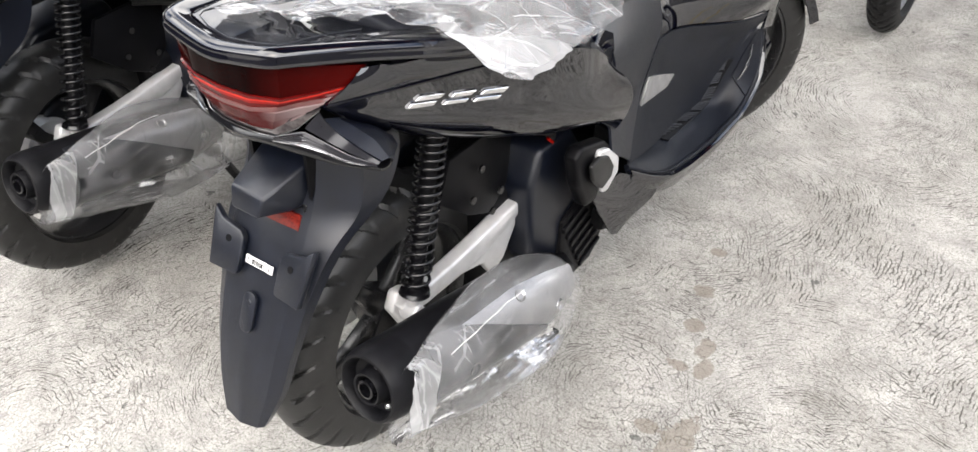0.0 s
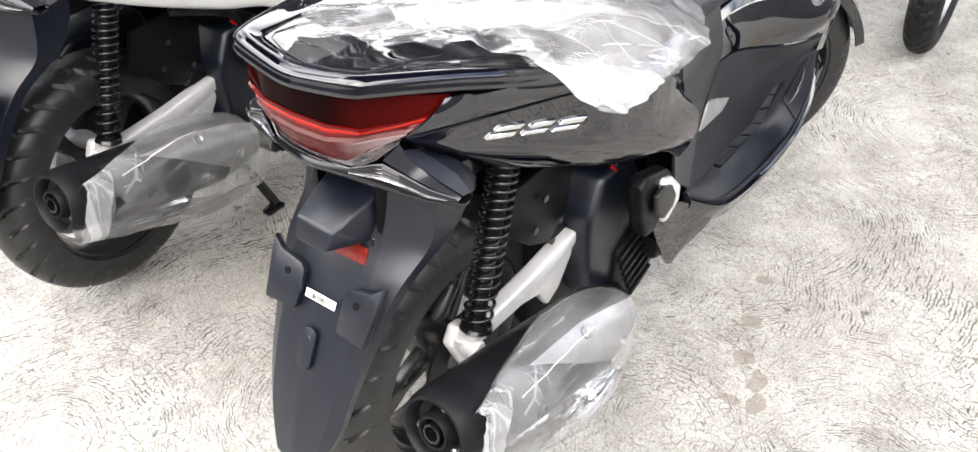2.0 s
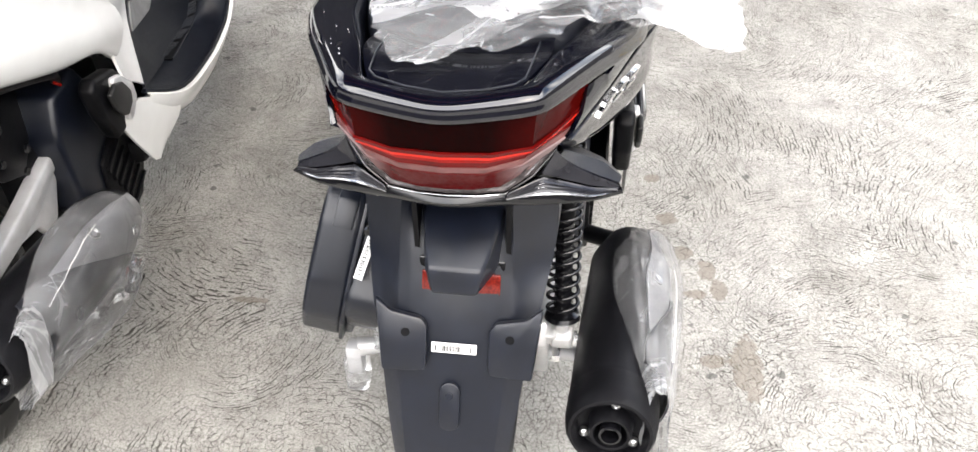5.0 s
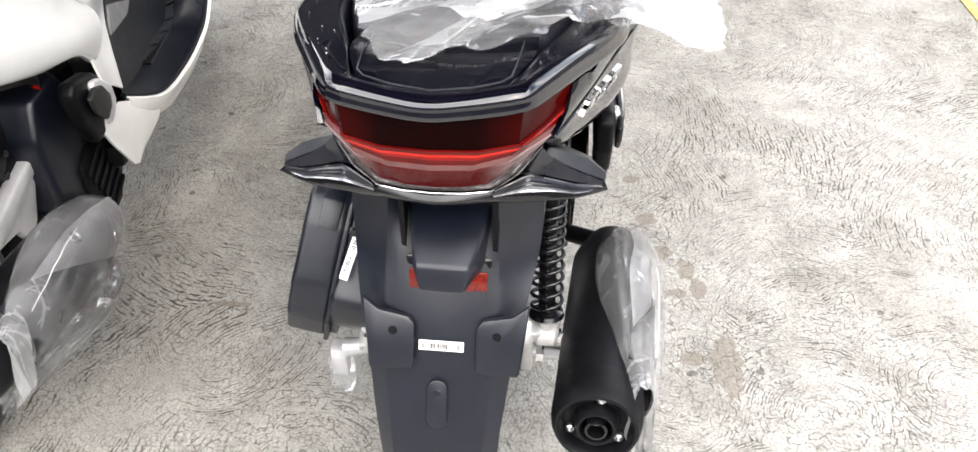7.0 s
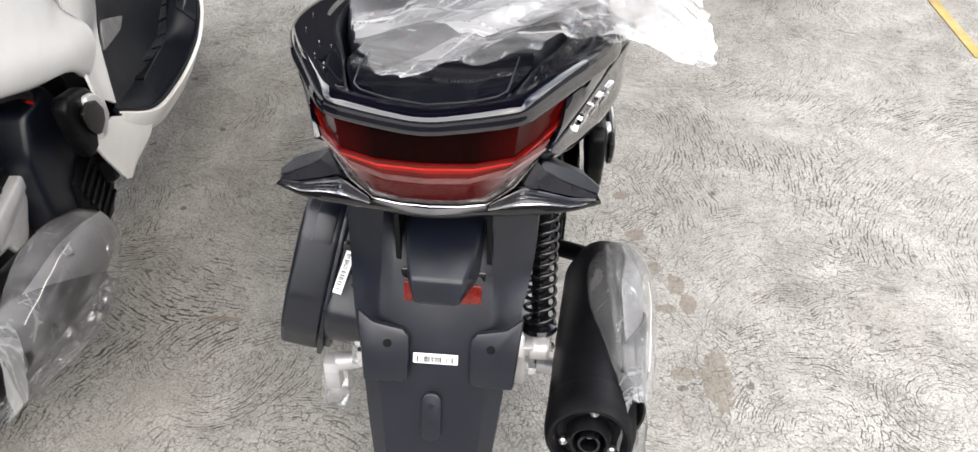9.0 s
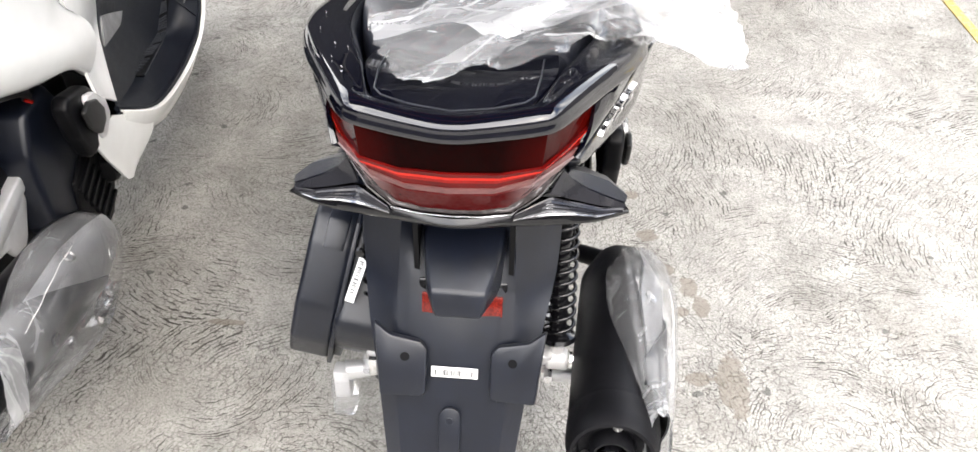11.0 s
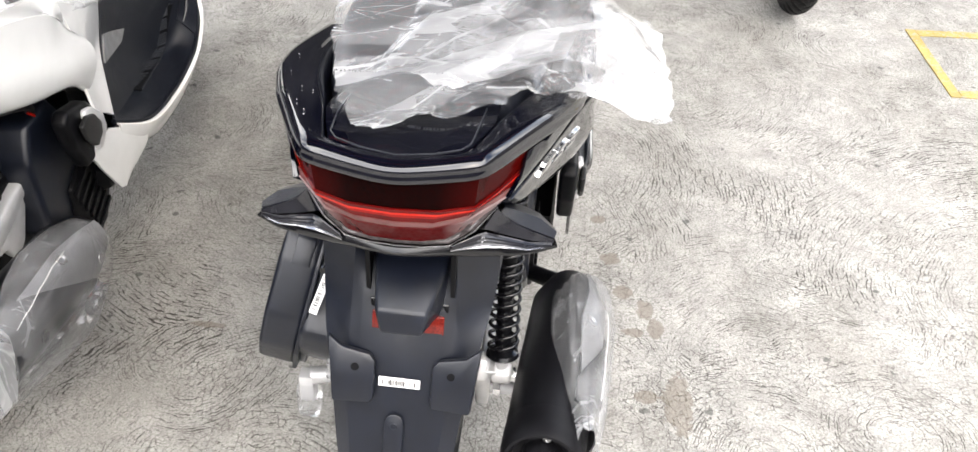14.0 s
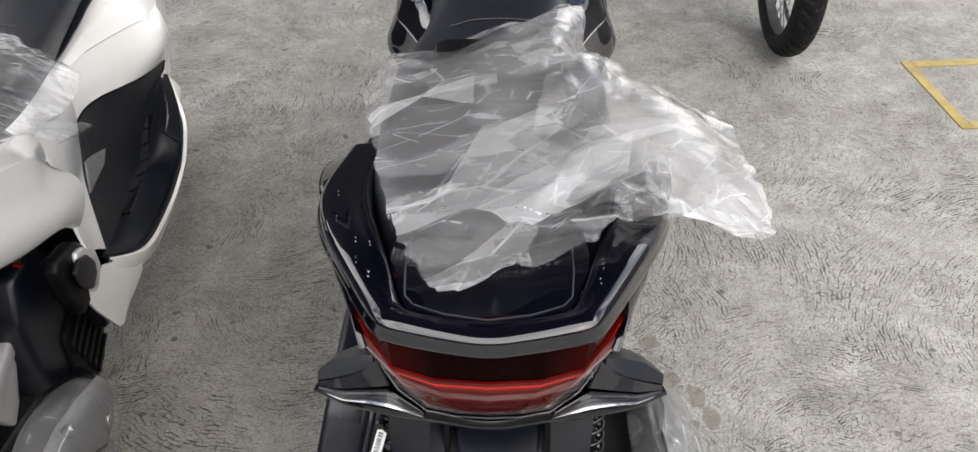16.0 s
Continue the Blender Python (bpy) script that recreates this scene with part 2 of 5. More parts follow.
def concrete_material():
    """Pale concrete swept in swirls: broken arcs of thin grooves, pitted skin, worn patches and damp stains."""
    n = Nodes("swirled_concrete")

    def shifted(co, scale, amount, detail=2.0):
        w = n.add("TexNoise", n.co)
        w.inputs["Scale"].default_value, w.inputs["Detail"].default_value = scale, detail
        off = n.add("VectorMath", w.outputs["Color"], (0.5, 0.5, 0.5), operation="SUBTRACT")
        sc = n.add("VectorMath", off.outputs[0], operation="SCALE")
        sc.inputs["Scale"].default_value = amount
        return n.add("VectorMath", co, sc.outputs[0], operation="ADD").outputs[0]

    co = shifted(shifted(shifted(n.co, 1.9, 0.16), 14, 0.024), 75, 0.009)
    sep = n.add("SeparateXYZ", n.co)
    grooves = None
    # overlapping sweeps of the trowel: each one wipes out most of those below it
    for scale, freq, shift, lo, cover in ((1.25, 122.0, 0.0, 0.455, 0.0), (1.7, 143.0, 7.3, 0.455, 0.48), (1.05, 108.0, 3.1, 0.455, 0.51), (2.6, 157.0, 11.7, 0.465, 0.54)):
        at = n.add("VectorMath", co, (shift, shift * 0.7, 0.0), operation="ADD").outputs[0]
        v = n.add("TexVoronoi", at, feature="F1", voronoi_dimensions="2D")
        v.inputs["Scale"].default_value = scale
        cell = n.add("SeparateXYZ", v.outputs["Color"]).outputs[0]
        turns = n.math("MULTIPLY", v.outputs["Distance"], freq / scale)
        ring = n.math("FLOOR", turns)
        off_mid = n.math("MULTIPLY", n.math("ABSOLUTE", n.math("SUBTRACT", n.math("SUBTRACT", turns, ring), 0.5)), 2.0)
        # every groove comes and goes on its own, and tapers at its ends
        own = n.add("CombineXYZ", n.math("MULTIPLY", sep.outputs[0], 21.0), n.math("MULTIPLY", sep.outputs[1], 21.0), n.math("MULTIPLY_ADD", ring, 5.37, n.math("MULTIPLY", cell, 60.0)))
        width = n.ramp(n.noise(1.0, 3.5, 0.62, own.outputs[0]), (lo - 0.02, 0.0), (lo + 0.16, 0.5))
        patch = n.ramp(n.noise(3.1 + shift * 0.3, 4, 0.65), (0.4, 0.04), (0.57, 1.0))
        patch = n.math("MULTIPLY", patch, n.ramp(v.outputs["Distance"], (0.06, 0.3), (0.16, 1.0)))
        line = n.ramp(n.math("SUBTRACT", n.math("MULTIPLY", width, patch), off_mid), (0.0, 0.0), (0.09, 1.0))
        if grooves is None:
            grooves = line
        else:
            top = n.ramp(n.noise(1.1, 2, 0.5, n.add("VectorMath", n.co, (shift * 3.0, shift, 0.0), operation="ADD").outputs[0]), (cover - 0.03, 0.0), (cover + 0.03, 1.0))
            grooves = n.math("MAXIMUM", n.math("MULTIPLY", grooves, n.math("MULTIPLY_ADD", top, -0.7, 1.0)), n.math("MULTIPLY", line, top))
    big = n.noise(0.7, 5, 0.6)
    mid = n.noise(9, 6, 0.7)
    grit = n.noise(200, 6, 0.8)
    dirt = n.ramp(n.noise(2.6, 5, 0.65), (0.45, 0.0), (0.72, 0.45))
    pits = n.ramp(n.noise(62, 3, 0.6, shifted(n.co, 30, 0.05)), (0.60, 0.0), (0.65, 1.0))
    web = n.add("TexVoronoi", shifted(shifted(n.co, 25, 0.03), 140, 0.008), feature="DISTANCE_TO_EDGE", voronoi_dimensions="2D")
    web.inputs["Scale"].default_value = 62.0
    scars = n.math("MULTIPLY", n.ramp(web.outputs["Distance"], (0.02, 1.0), (0.09, 0.0)), n.ramp(n.noise(48, 3, 0.6), (0.45, 0.0), (0.54, 1.0)))
    scars = n.math("MULTIPLY", scars, n.ramp(n.noise(4.2, 4, 0.65), (0.38, 0.25), (0.6, 1.0)))
    chip = n.add("TexVoronoi", shifted(n.co, 45, 0.03), feature="F1", voronoi_dimensions="2D")
    chip.inputs["Scale"].default_value = 7.0
    own = n.add("SeparateXYZ", chip.outputs["Color"])
    chips = n.ramp(n.math("SUBTRACT", n.math("MULTIPLY", n.ramp(own.outputs[0], (0.55, 0.0), (1.0, 1.0)), 0.075), chip.outputs["Distance"]), (0.0, 0.0), (0.015, 1.0))
    base = n.mix(n.ramp(big, (0.3, 0.0), (0.7, 1.0)), (0.27, 0.265, 0.249), (0.385, 0.377, 0.355))
    base = n.mix(n.ramp(mid, (0.35, 0.0), (0.7, 0.8)), base, (0.55, 0.54, 0.51))
    base = n.mix(dirt, base, (0.22, 0.206, 0.18))
    base = n.mix(n.ramp(grit, (0.37, 0.95), (0.5, 0.0)), base, (0.16, 0.152, 0.137))
    base = n.mix(n.ramp(grit, (0.56, 0.0), (0.68, 0.6)), base, (0.68, 0.67, 0.64))
    base = n.mix(n.math("MULTIPLY", pits, 0.4), base, (0.18, 0.17, 0.155))
    base = n.mix(n.math("MULTIPLY", grooves, n.ramp(n.noise(1.3, 3, 0.6), (0.35, 0.75), (0.65, 1.0))), base, (0.07, 0.066, 0.058))
    base = n.mix(n.math("MULTIPLY", scars, 0.8), base, (0.085, 0.08, 0.07))
    base = n.mix(n.math("MULTIPLY", chips, 0.75), base, (0.1, 0.1, 0.095))
    # damp stains beside the scooter
    stains = None
    ragged = n.math("MULTIPLY_ADD", n.noise(30, 6, 0.75), 3.6, -1.8)
    for x, y, rx, ry in STAINS:
        ex = n.math("POWER", n.math("DIVIDE", n.math("SUBTRACT", sep.outputs[0], x), rx), 2)
        ey = n.math("POWER", n.math("DIVIDE", n.math("SUBTRACT", sep.outputs[1], y), ry), 2)
        e = n.math("ADD", n.math("ADD", ex, ey), ragged)
        s = n.ramp(e, (0.88, 1.0), (1.0, 0.0))
        stains = s if stains is None else n.math("MAXIMUM", stains, s)
    base = n.mix(n.math("MULTIPLY", stains, 0.7), base, (0.21, 0.187, 0.155))
    n.set(Base_Color=base, Roughness=0.85, Specular_IOR_Level=0.3)
    h = n.math("SUBTRACT", n.math("MULTIPLY_ADD", grit, 0.3, n.math("MULTIPLY", mid, 0.3)), n.math("MULTIPLY_ADD", pits, 0.4, n.math("MAXIMUM", grooves, scars)))
    return n.bump(h, 0.8, 0.004).m


STAINS = ((0.499, 0.365, 0.032, 0.085), (0.434, 0.375, 0.026, 0.018), (0.413, 0.558, 0.028, 0.013), (0.441, 0.635, 0.019, 0.034), (0.464, 0.575, 0.02, 0.034), (0.394, 0.686, 0.024, 0.022), (0.366, 0.803, 0.026, 0.022), (0.335, 0.95, 0.02, 0.016), (-0.524, 0.463, 0.04, 0.009))
M["lens_upper"] = lens_material("lens_upper", (0.0025, 0.0003, 0.0003), (0.055, 0.002, 0.0015), 0.05, 0.15, 0, 0.03)
M["lens_lower"] = lens_material("lens_lower", (0.055, 0.002, 0.002), (0.2, 0.15, 0.15), 0.055, 0.095, 0, 0.08)
M["reflector"], M["rubber"], M["vinyl"] = reflector_material(), rubber_material(), vinyl_material()
M["film"], M["sleeve"] = film_material("seat_film", 0.1, 0.05, 1.0, 0.05, 0.12, 0.22, 0.34, 1.1), film_material("sleeve_film", 0.12, 0.07, 1.5, 0.06, 0.6, 0.16, 0.12, 0.6)
M["film_thick"] = film_material("folded_film", 0.07, 0.05, 0.9, 0.06, 0.12, 0.25, 0.24, 1.0)
M["concrete"], M["yellow"] = concrete_material(), worn_yellow_material()


# ---- mesh helpers ----
def catmull(pts, n, closed=False):
    """n points evenly spread along a smooth curve through pts."""
    p = [np.array(q, float) for q in pts]
    k = len(p)
    out = []
    for i in range(n):
        u = i / n * k if closed else i / (n - 1) * (k - 1)
        j = min(int(u), k - 1 if closed else k - 2)
        f = u - j
        g = (lambda a: p[a % k]) if closed else (lambda a: p[max(0, min(k - 1, a))])
        a, b, c, d = g(j - 1), g(j), g(j + 1), g(j + 2)
        out.append(0.5 * (2 * b + (c - a) * f + (2 * a - 5 * b + 4 * c - d) * f * f + (3 * b - a - 3 * c + d) * f ** 3))
    return out


def linear(pts, n):
    p = [np.array(q, float) for q in pts]
    out = []
    for i in range(n):
        u = i / (n - 1) * (len(p) - 1)
        j = min(int(u), len(p) - 2)
        out.append(p[j] + (p[j + 1] - p[j]) * (u - j))
    return out


def rounded(pts, reach):
    """Take the sharp corners off a line of evenly spaced points."""
    n = len(pts)
    out = []
    for i in range(n):
        k = min(reach, i, n - 1 - i)
        near = [np.array(p, float) for p in pts[i - k:i + k + 1]]
        out.append(sum(near) / len(near))
    return out


def grid(rows, closed_u=False, closed_v=False, caps=False):
    """A bmesh of quads through rows of points."""
    bm = bmesh.new()
    vs = [[bm.verts.new(tuple(p)) for p in r] for r in rows]
    nr, nc = len(rows), len(rows[0])
    for i in range(nr if closed_v else nr - 1):
        for j in range(nc if closed_u else nc - 1):
            a, b = vs[i], vs[(i + 1) % nr]
            bm.faces.new((a[j], a[(j + 1) % nc], b[(j + 1) % nc], b[j]))
    if caps:
        bm.faces.new(vs[0])
        bm.faces.new(vs[-1])
    bmesh.ops.recalc_face_normals(bm, faces=bm.faces)
    return bm


def sheet(rows, nu, nv, thick, s=1, curve=catmull, cross=catmull):
    """A curved sheet of some thickness through rows of control points; s = -1 mirrors it."""
    lines = [curve(r, nu) for r in rows]
    cols = [cross([l[i] for l in lines], nv) for i in range(nu)]
    pts = [[(c[j][0] * s, c[j][1], c[j][2]) for c in cols] for j in range(nv)]
    bm = grid(pts)
    if thick:
        bmesh.ops.solidify(bm, geom=bm.faces[:], thickness=thick)
        bmesh.ops.recalc_face_normals(bm, faces=bm.faces)
    return bm


def frames_along(path):
    p = [Vector(q) for q in path]
    out = []
    for i, q in enumerate(p):
        d = (p[min(i + 1, len(p) - 1)] - p[max(i - 1, 0)]).normalized()
        ref = Vector((0, 0, 1)) if abs(d.z) < 0.9 else Vector((1, 0, 0))
        a = d.cross(ref).normalized()
        out.append((q, a, a.cross(d).normalized()))
    return out


def tube(path, radii, seg=12, caps=True):
    """A round bar along a path; radii: one, one for each point, or pairs (wide, high)."""
    fr = frames_along(path)
    if isinstance(radii, (int, float)):
        radii = [radii] * len(fr)
    rows = []
    for (q, a, b), r in zip(fr, radii):
        ra, rb = r if isinstance(r, tuple) else (r, r)
        rows.append([q + a * ra * math.cos(2 * math.pi * k / seg) + b * rb * math.sin(2 * math.pi * k / seg) for k in range(seg)])
    return grid(rows, closed_u=True, caps=caps)


def lathe(profile, seg=32, m=None, closed=True):
    """A turned body: profile of (radius, along) round the local Z axis, laid at pose m."""
    rows = [[(r * math.cos(2 * math.pi * k / seg), r * math.sin(2 * math.pi * k / seg), z) for k in range(seg)] for r, z in profile]
    bm = grid(rows, closed_u=True, caps=closed)
    if m:
        bm.transform(m)
    return bm


def slab(outline, thick, m=None, bevel=0.0, segments=2):
    """A plate of an outline in local XY, thick along local Z from 0, with rounded edges, laid at pose m."""
    bm = bmesh.new()
    f = bm.faces.new([bm.verts.new((x, y, 0)) for x, y in outline])
    g = bmesh.ops.extrude_face_region(bm, geom=[f])
    bmesh.ops.translate(bm, verts=[e for e in g["geom"] if isinstance(e, bmesh.types.BMVert)], vec=(0, 0, thick))
    bmesh.ops.recalc_face_normals(bm, faces=bm.faces)
    if bevel:
        bmesh.ops.bevel(bm, geom=bm.edges[:], offset=bevel, segments=segments, affect="EDGES", profile=0.5, clamp_overlap=True)
    if m:
        bm.transform(m)
    return bm


def box(x0, x1, y0, y1, z0, z1, bevel=0.0, m=None, segments=2):
    bm = slab([(x0, y0), (x1, y0), (x1, y1), (x0, y1)], z1 - z0, Matrix.Translation((0, 0, z0)), bevel, segments)
    if m:
        bm.transform(m)
    return bm


def joined(*bms):
    out = bmesh.new()
    for b in bms:
        me = bpy.data.meshes.new("tmp")
        b.to_mesh(me)
        out.from_mesh(me)
        bpy.data.meshes.remove(me)
        b.free()
    return out


def made(name, bm, material, angle=32):
    me = bpy.data.meshes.new(name)
    bm.to_mesh(me)
    bm.free()
    me.materials.append(M[material])
    me.polygons.foreach_set("use_smooth", [True] * len(me.polygons))
    me.set_sharp_from_angle(angle=radians(angle))
    return new(name, me)


def part(name, bm, material, parent, label="", angle=32):
    """One mesh object under a thing or under a part."""
    ob = made(name, bm, material, angle)
    ob.parent = parent
    if label:
        tagged(ob, label)
    return ob


def along(a, b):
    """A pose at a whose Z axis points to b."""
    return Matrix.Translation(a) @ (Vector(b) - Vector(a)).to_track_quat("Z", "Y").to_matrix().to_4x4()


# ---- ground ----
def build_ground():
    bm = bmesh.new()
    bmesh.ops.create_grid(bm, x_segments=8, y_segments=8, size=150)
    tagged(made("ground", bm, "concrete"), "pale swirl-trowelled concrete yard with damp stains", "ground", kind="structure")
    rows = (("marking_side", [(1.456, 1.72), (1.49, 1.72), (1.46, 2.165), (1.426, 2.165)]), ("marking_far", [(1.465, 2.125), (2.3, 2.185), (2.3, 2.225), (1.461, 2.165)]), ("marking_near", [(1.492, 1.72), (2.3, 1.78), (2.3, 1.82), (1.49, 1.76)]))
    for name, outline in rows:
        tagged(made("painted_line", slab(outline, 0.004), "yellow"), "worn yellow painted parking line on concrete", "road marking", kind="structure")


build_ground()


def build_walls():
    """Plain unseen walls added on all four sides to block sky and darken reflections."""
    tagged(made("unseen_wall_front", box(-4, 1.8, 9.0, 9.2, 0, 3.5), "wall"), "unseen dark wall ahead, added to darken reflections", "wall", kind="structure")
    tagged(made("unseen_wall_side", box(-4.2, -4.0, -5.0, 9.0, 0, 2.2), "wall"), "unseen dark side wall, added to darken reflections", "wall", kind="structure")

    # two more added walls, out of view, hide the low sky from reflections
    tagged(made("unseen_wall_behind", box(-12.0, 10.0, -9.2, -9.0, 0, 4.2), "unseen_wall"), "unseen plain wall behind, added to close the place", "wall", kind="structure")
    tagged(made("unseen_wall_right", box(9.0, 9.2, -9.0, 14.0, 0, 4.0), "unseen_wall"), "unseen plain wall on the right, added to close the place", "wall", kind="structure")


build_walls()


def build_canopy():
    """The unseen roof that shades yard and reflections, open to the street behind and to one side."""
    tagged(made("canopy_roof", box(-2.1, 1.9, -0.1, 9.2, 3.5, 3.6), "roof"), "unseen grey sheet roof, set to shade the yard", "roof", kind="structure")
    for y in (1.0, 2.8, 5.0, 7.2):
        tagged(made("roof_beam", box(-2.1, 1.9, y, y + 0.14, 3.3, 3.496), "red_steel"), "red-brown painted steel roof beam", "beam", kind="structure")


build_canopy()


# ---- scooter ----
AXLE = (0.0, 0.125, 0.285)


def tyre_mesh(radius, width, seg=420):
    """A tyre round the X axis with slanted tread slots pressed into it."""
    half, depth = width / 2, radius - 0.186
    prof = []
    for k in range(31):
        a = math.pi * (k / 30) - math.pi / 2
        x = half * math.copysign(abs(math.sin(a)) ** 0.85, a)
        r = 0.186 + depth * abs(math.cos(a)) ** 0.62
        prof.append((x, r))
    prof += [(half * 0.72, 0.180), (-half * 0.72, 0.180)]
    pitch = 2 * math.pi / 30
    rows = []
    for x, r in prof:
        row = []
        for j in range(seg):
            a = 2 * math.pi * j / seg
            q, e = abs(x) / half, r
            if r > 0.188:
                side = 0.5 if x > 0 else 0.0
                u = ((a / pitch + side + 1.2 * q) % 1.0)
                n = int(a / pitch + side + 1.2 * q) % 3
                lo, hi = ((0.18, 0.965), (0.5, 0.975), (0.35, 0.94))[n]
                if lo < q < hi and u < 0.15:
                    e -= 0.006
                if q < 0.12 and u < 0.12 and n == 0:
                    e -= 0.003
            row.append((x, e * math.cos(a), e * math.sin(a)))
        rows.append(row)
    return grid(rows, closed_u=True, closed_v=True)


def wheel(parent, name, m, radius, width, spokes):
    """A cast wheel with its tyre, laid at pose m (axle along X)."""
    w = part(name, joined(lathe([(0.176, -0.048), (0.19, -0.046), (0.19, -0.040), (0.178, -0.034), (0.168, 0.0), (0.178, 0.034), (0.19, 0.040), (0.19, 0.046), (0.176, 0.048), (0.166, 0.03), (0.158, 0.0), (0.166, -0.03)] + [(0.176, -0.048)], 64, pose(0, 0, 0, 0, 90, 0), closed=False)), "rim", parent, "black cast alloy rim")
    w.matrix_basis = m
    # an added bright ring each side draws the highlight along the rim edge
    for side in (1, -1):
        part("rim_highlight", lathe([(0.1885, 0.0465 * side), (0.1905, 0.048 * side), (0.1925, 0.0465 * side)], 72, pose(0, 0, 0, 0, 90, 0), closed=False), "steel", w, "thin steel ring in place of the rim edge's highlight")
    tyre = part("tyre", tyre_mesh(radius, width), "rubber", w, "black rubber tyre with slanted tread slots", 28)
    part("hub", lathe([(0.0, -0.05), (0.032, -0.05), (0.04, -0.03), (0.04, 0.03), (0.032, 0.05), (0.0, 0.05)], 24, pose(0, 0, 0, 0, 90, 0), closed=False), "rim", w)
    for k in range(spokes):
        a = 360 / spokes * k
        bm = slab([(0.03, -0.022), (0.1, -0.013), (0.165, -0.022), (0.165, 0.022), (0.1, 0.013), (0.03, 0.022)], 0.028, Matrix.Translation((0, 0, -0.014)), 0.005)
        bm.transform(pose(0, 0, 0, a, 0, 0) @ pose(0, 0, 0, 0, 90, 0))
        part("spoke", bm, "rim", w)
    return w


def spring_path(a, b, r, turns, n):
    """Coils from a to b, tight at a and open towards b."""
    m = along(a, b)
    length = (Vector(b) - Vector(a)).length
    out = []
    for i in range(n + 1):
        f = i / n
        z = length * (0.75 * f + 0.25 * f ** 2.2)
        out.append(m @ Vector((r * math.cos(2 * math.pi * turns * f), r * math.sin(2 * math.pi * turns * f), z)))
    return out


def coil(path, r, seg=8):
    p = [Vector(q) for q in path]
    rows = []
    for i, q in enumerate(p):
        d = (p[min(i + 1, len(p) - 1)] - p[max(i - 1, 0)]).normalized()
        a = d.cross(Vector((0.1, 0.2, 1))).normalized()
        b = a.cross(d)
        rows.append([q + a * r * math.cos(2 * math.pi * k / seg) + b * r * math.sin(2 * math.pi * k / seg) for k in range(seg)])
    return grid(rows, closed_u=True, caps=True)


def shock(parent, s):
    lo, hi = (0.128 * s, 0.059, 0.396), (0.119 * s, 0.152, 0.715)
    a, b = Vector(lo), Vector(hi)
    d = (b - a).normalized()
    body = part("shock_absorber", tube([a + d * 0.03, a + d * 0.2], 0.0125, 16), "gloss_black", parent, "black rear shock absorber with coil spring")
    part("spring", coil(spring_path(b - d * 0.015, a + d * 0.04, 0.0215, 18, 18 * 26), 0.003), "gloss_black", body, angle=60)
    part("damper_rod", tube([a + d * 0.19, b], 0.0135, 16), "dark", body)
    part("spring_seat", lathe([(0.0, 0), (0.022, 0), (0.026, 0.004), (0.024, 0.01), (0.012, 0.014), (0.0, 0.014)], 24, along(a + d * 0.03, b), closed=False), "gloss_black", body)
    part("lower_eye", joined(lathe([(0.0, -0.015), (0.014, -0.015), (0.016, -0.012), (0.016, 0.012), (0.014, 0.015), (0.0, 0.015)], 24, Matrix.Translation(a) @ pose(0, 0, 0, 0, 90, 0), closed=False), tube([a, a + d * 0.03], 0.011, 12)), "silver", body)
    part("mount_bolt", lathe([(0.0, 0.0), (0.011, 0.0), (0.011, 0.004), (0.007, 0.004), (0.007, 0.012), (0.0, 0.013)], 6, Matrix.Translation(a + Vector((0.018 * s, 0, 0))) @ pose(0, 0, 0, 0, 90 * s, 0), closed=False), "chrome", body)


# outer edge of the tail, from its middle round to one side
LIP_TOP = [(0, -0.119, 0.911), (0.05, -0.114, 0.917), (0.09, -0.108, 0.923), (0.105, -0.086, 0.92), (0.141, -0.006, 0.904), (0.17, 0.06, 0.888), (0.194, 0.135, 0.869), (0.201, 0.225, 0.845), (0.191, 0.36, 0.808)]
LIP_LOW = [(0, -0.132, 0.901), (0.05, -0.127, 0.906), (0.097, -0.12, 0.912), (0.114, -0.094, 0.909), (0.15, -0.012, 0.893), (0.179, 0.054, 0.877), (0.203, 0.13, 0.857), (0.21, 0.22, 0.834), (0.2, 0.36, 0.797)]
LIP_IN = [(0.0, -0.104, 0.908), (0.05, -0.098, 0.911), (0.08, -0.09, 0.913), (0.09, -0.06, 0.909), (0.105, 0.0, 0.9), (0.122, 0.06, 0.886), (0.14, 0.13, 0.868), (0.15, 0.22, 0.845), (0.15, 0.36, 0.81)]
LIP_DEEP = [(0.0, -0.1025, 0.903), (0.05, -0.0965, 0.906), (0.0785, -0.0885, 0.908), (0.0885, -0.059, 0.904), (0.103, 0.0, 0.893), (0.113, 0.06, 0.845), (0.128, 0.13, 0.81), (0.14, 0.22, 0.79), (0.14, 0.36, 0.77)]


def both(row):
    return [(-x, y, z) for x, y, z in row[:0:-1]] + list(row)


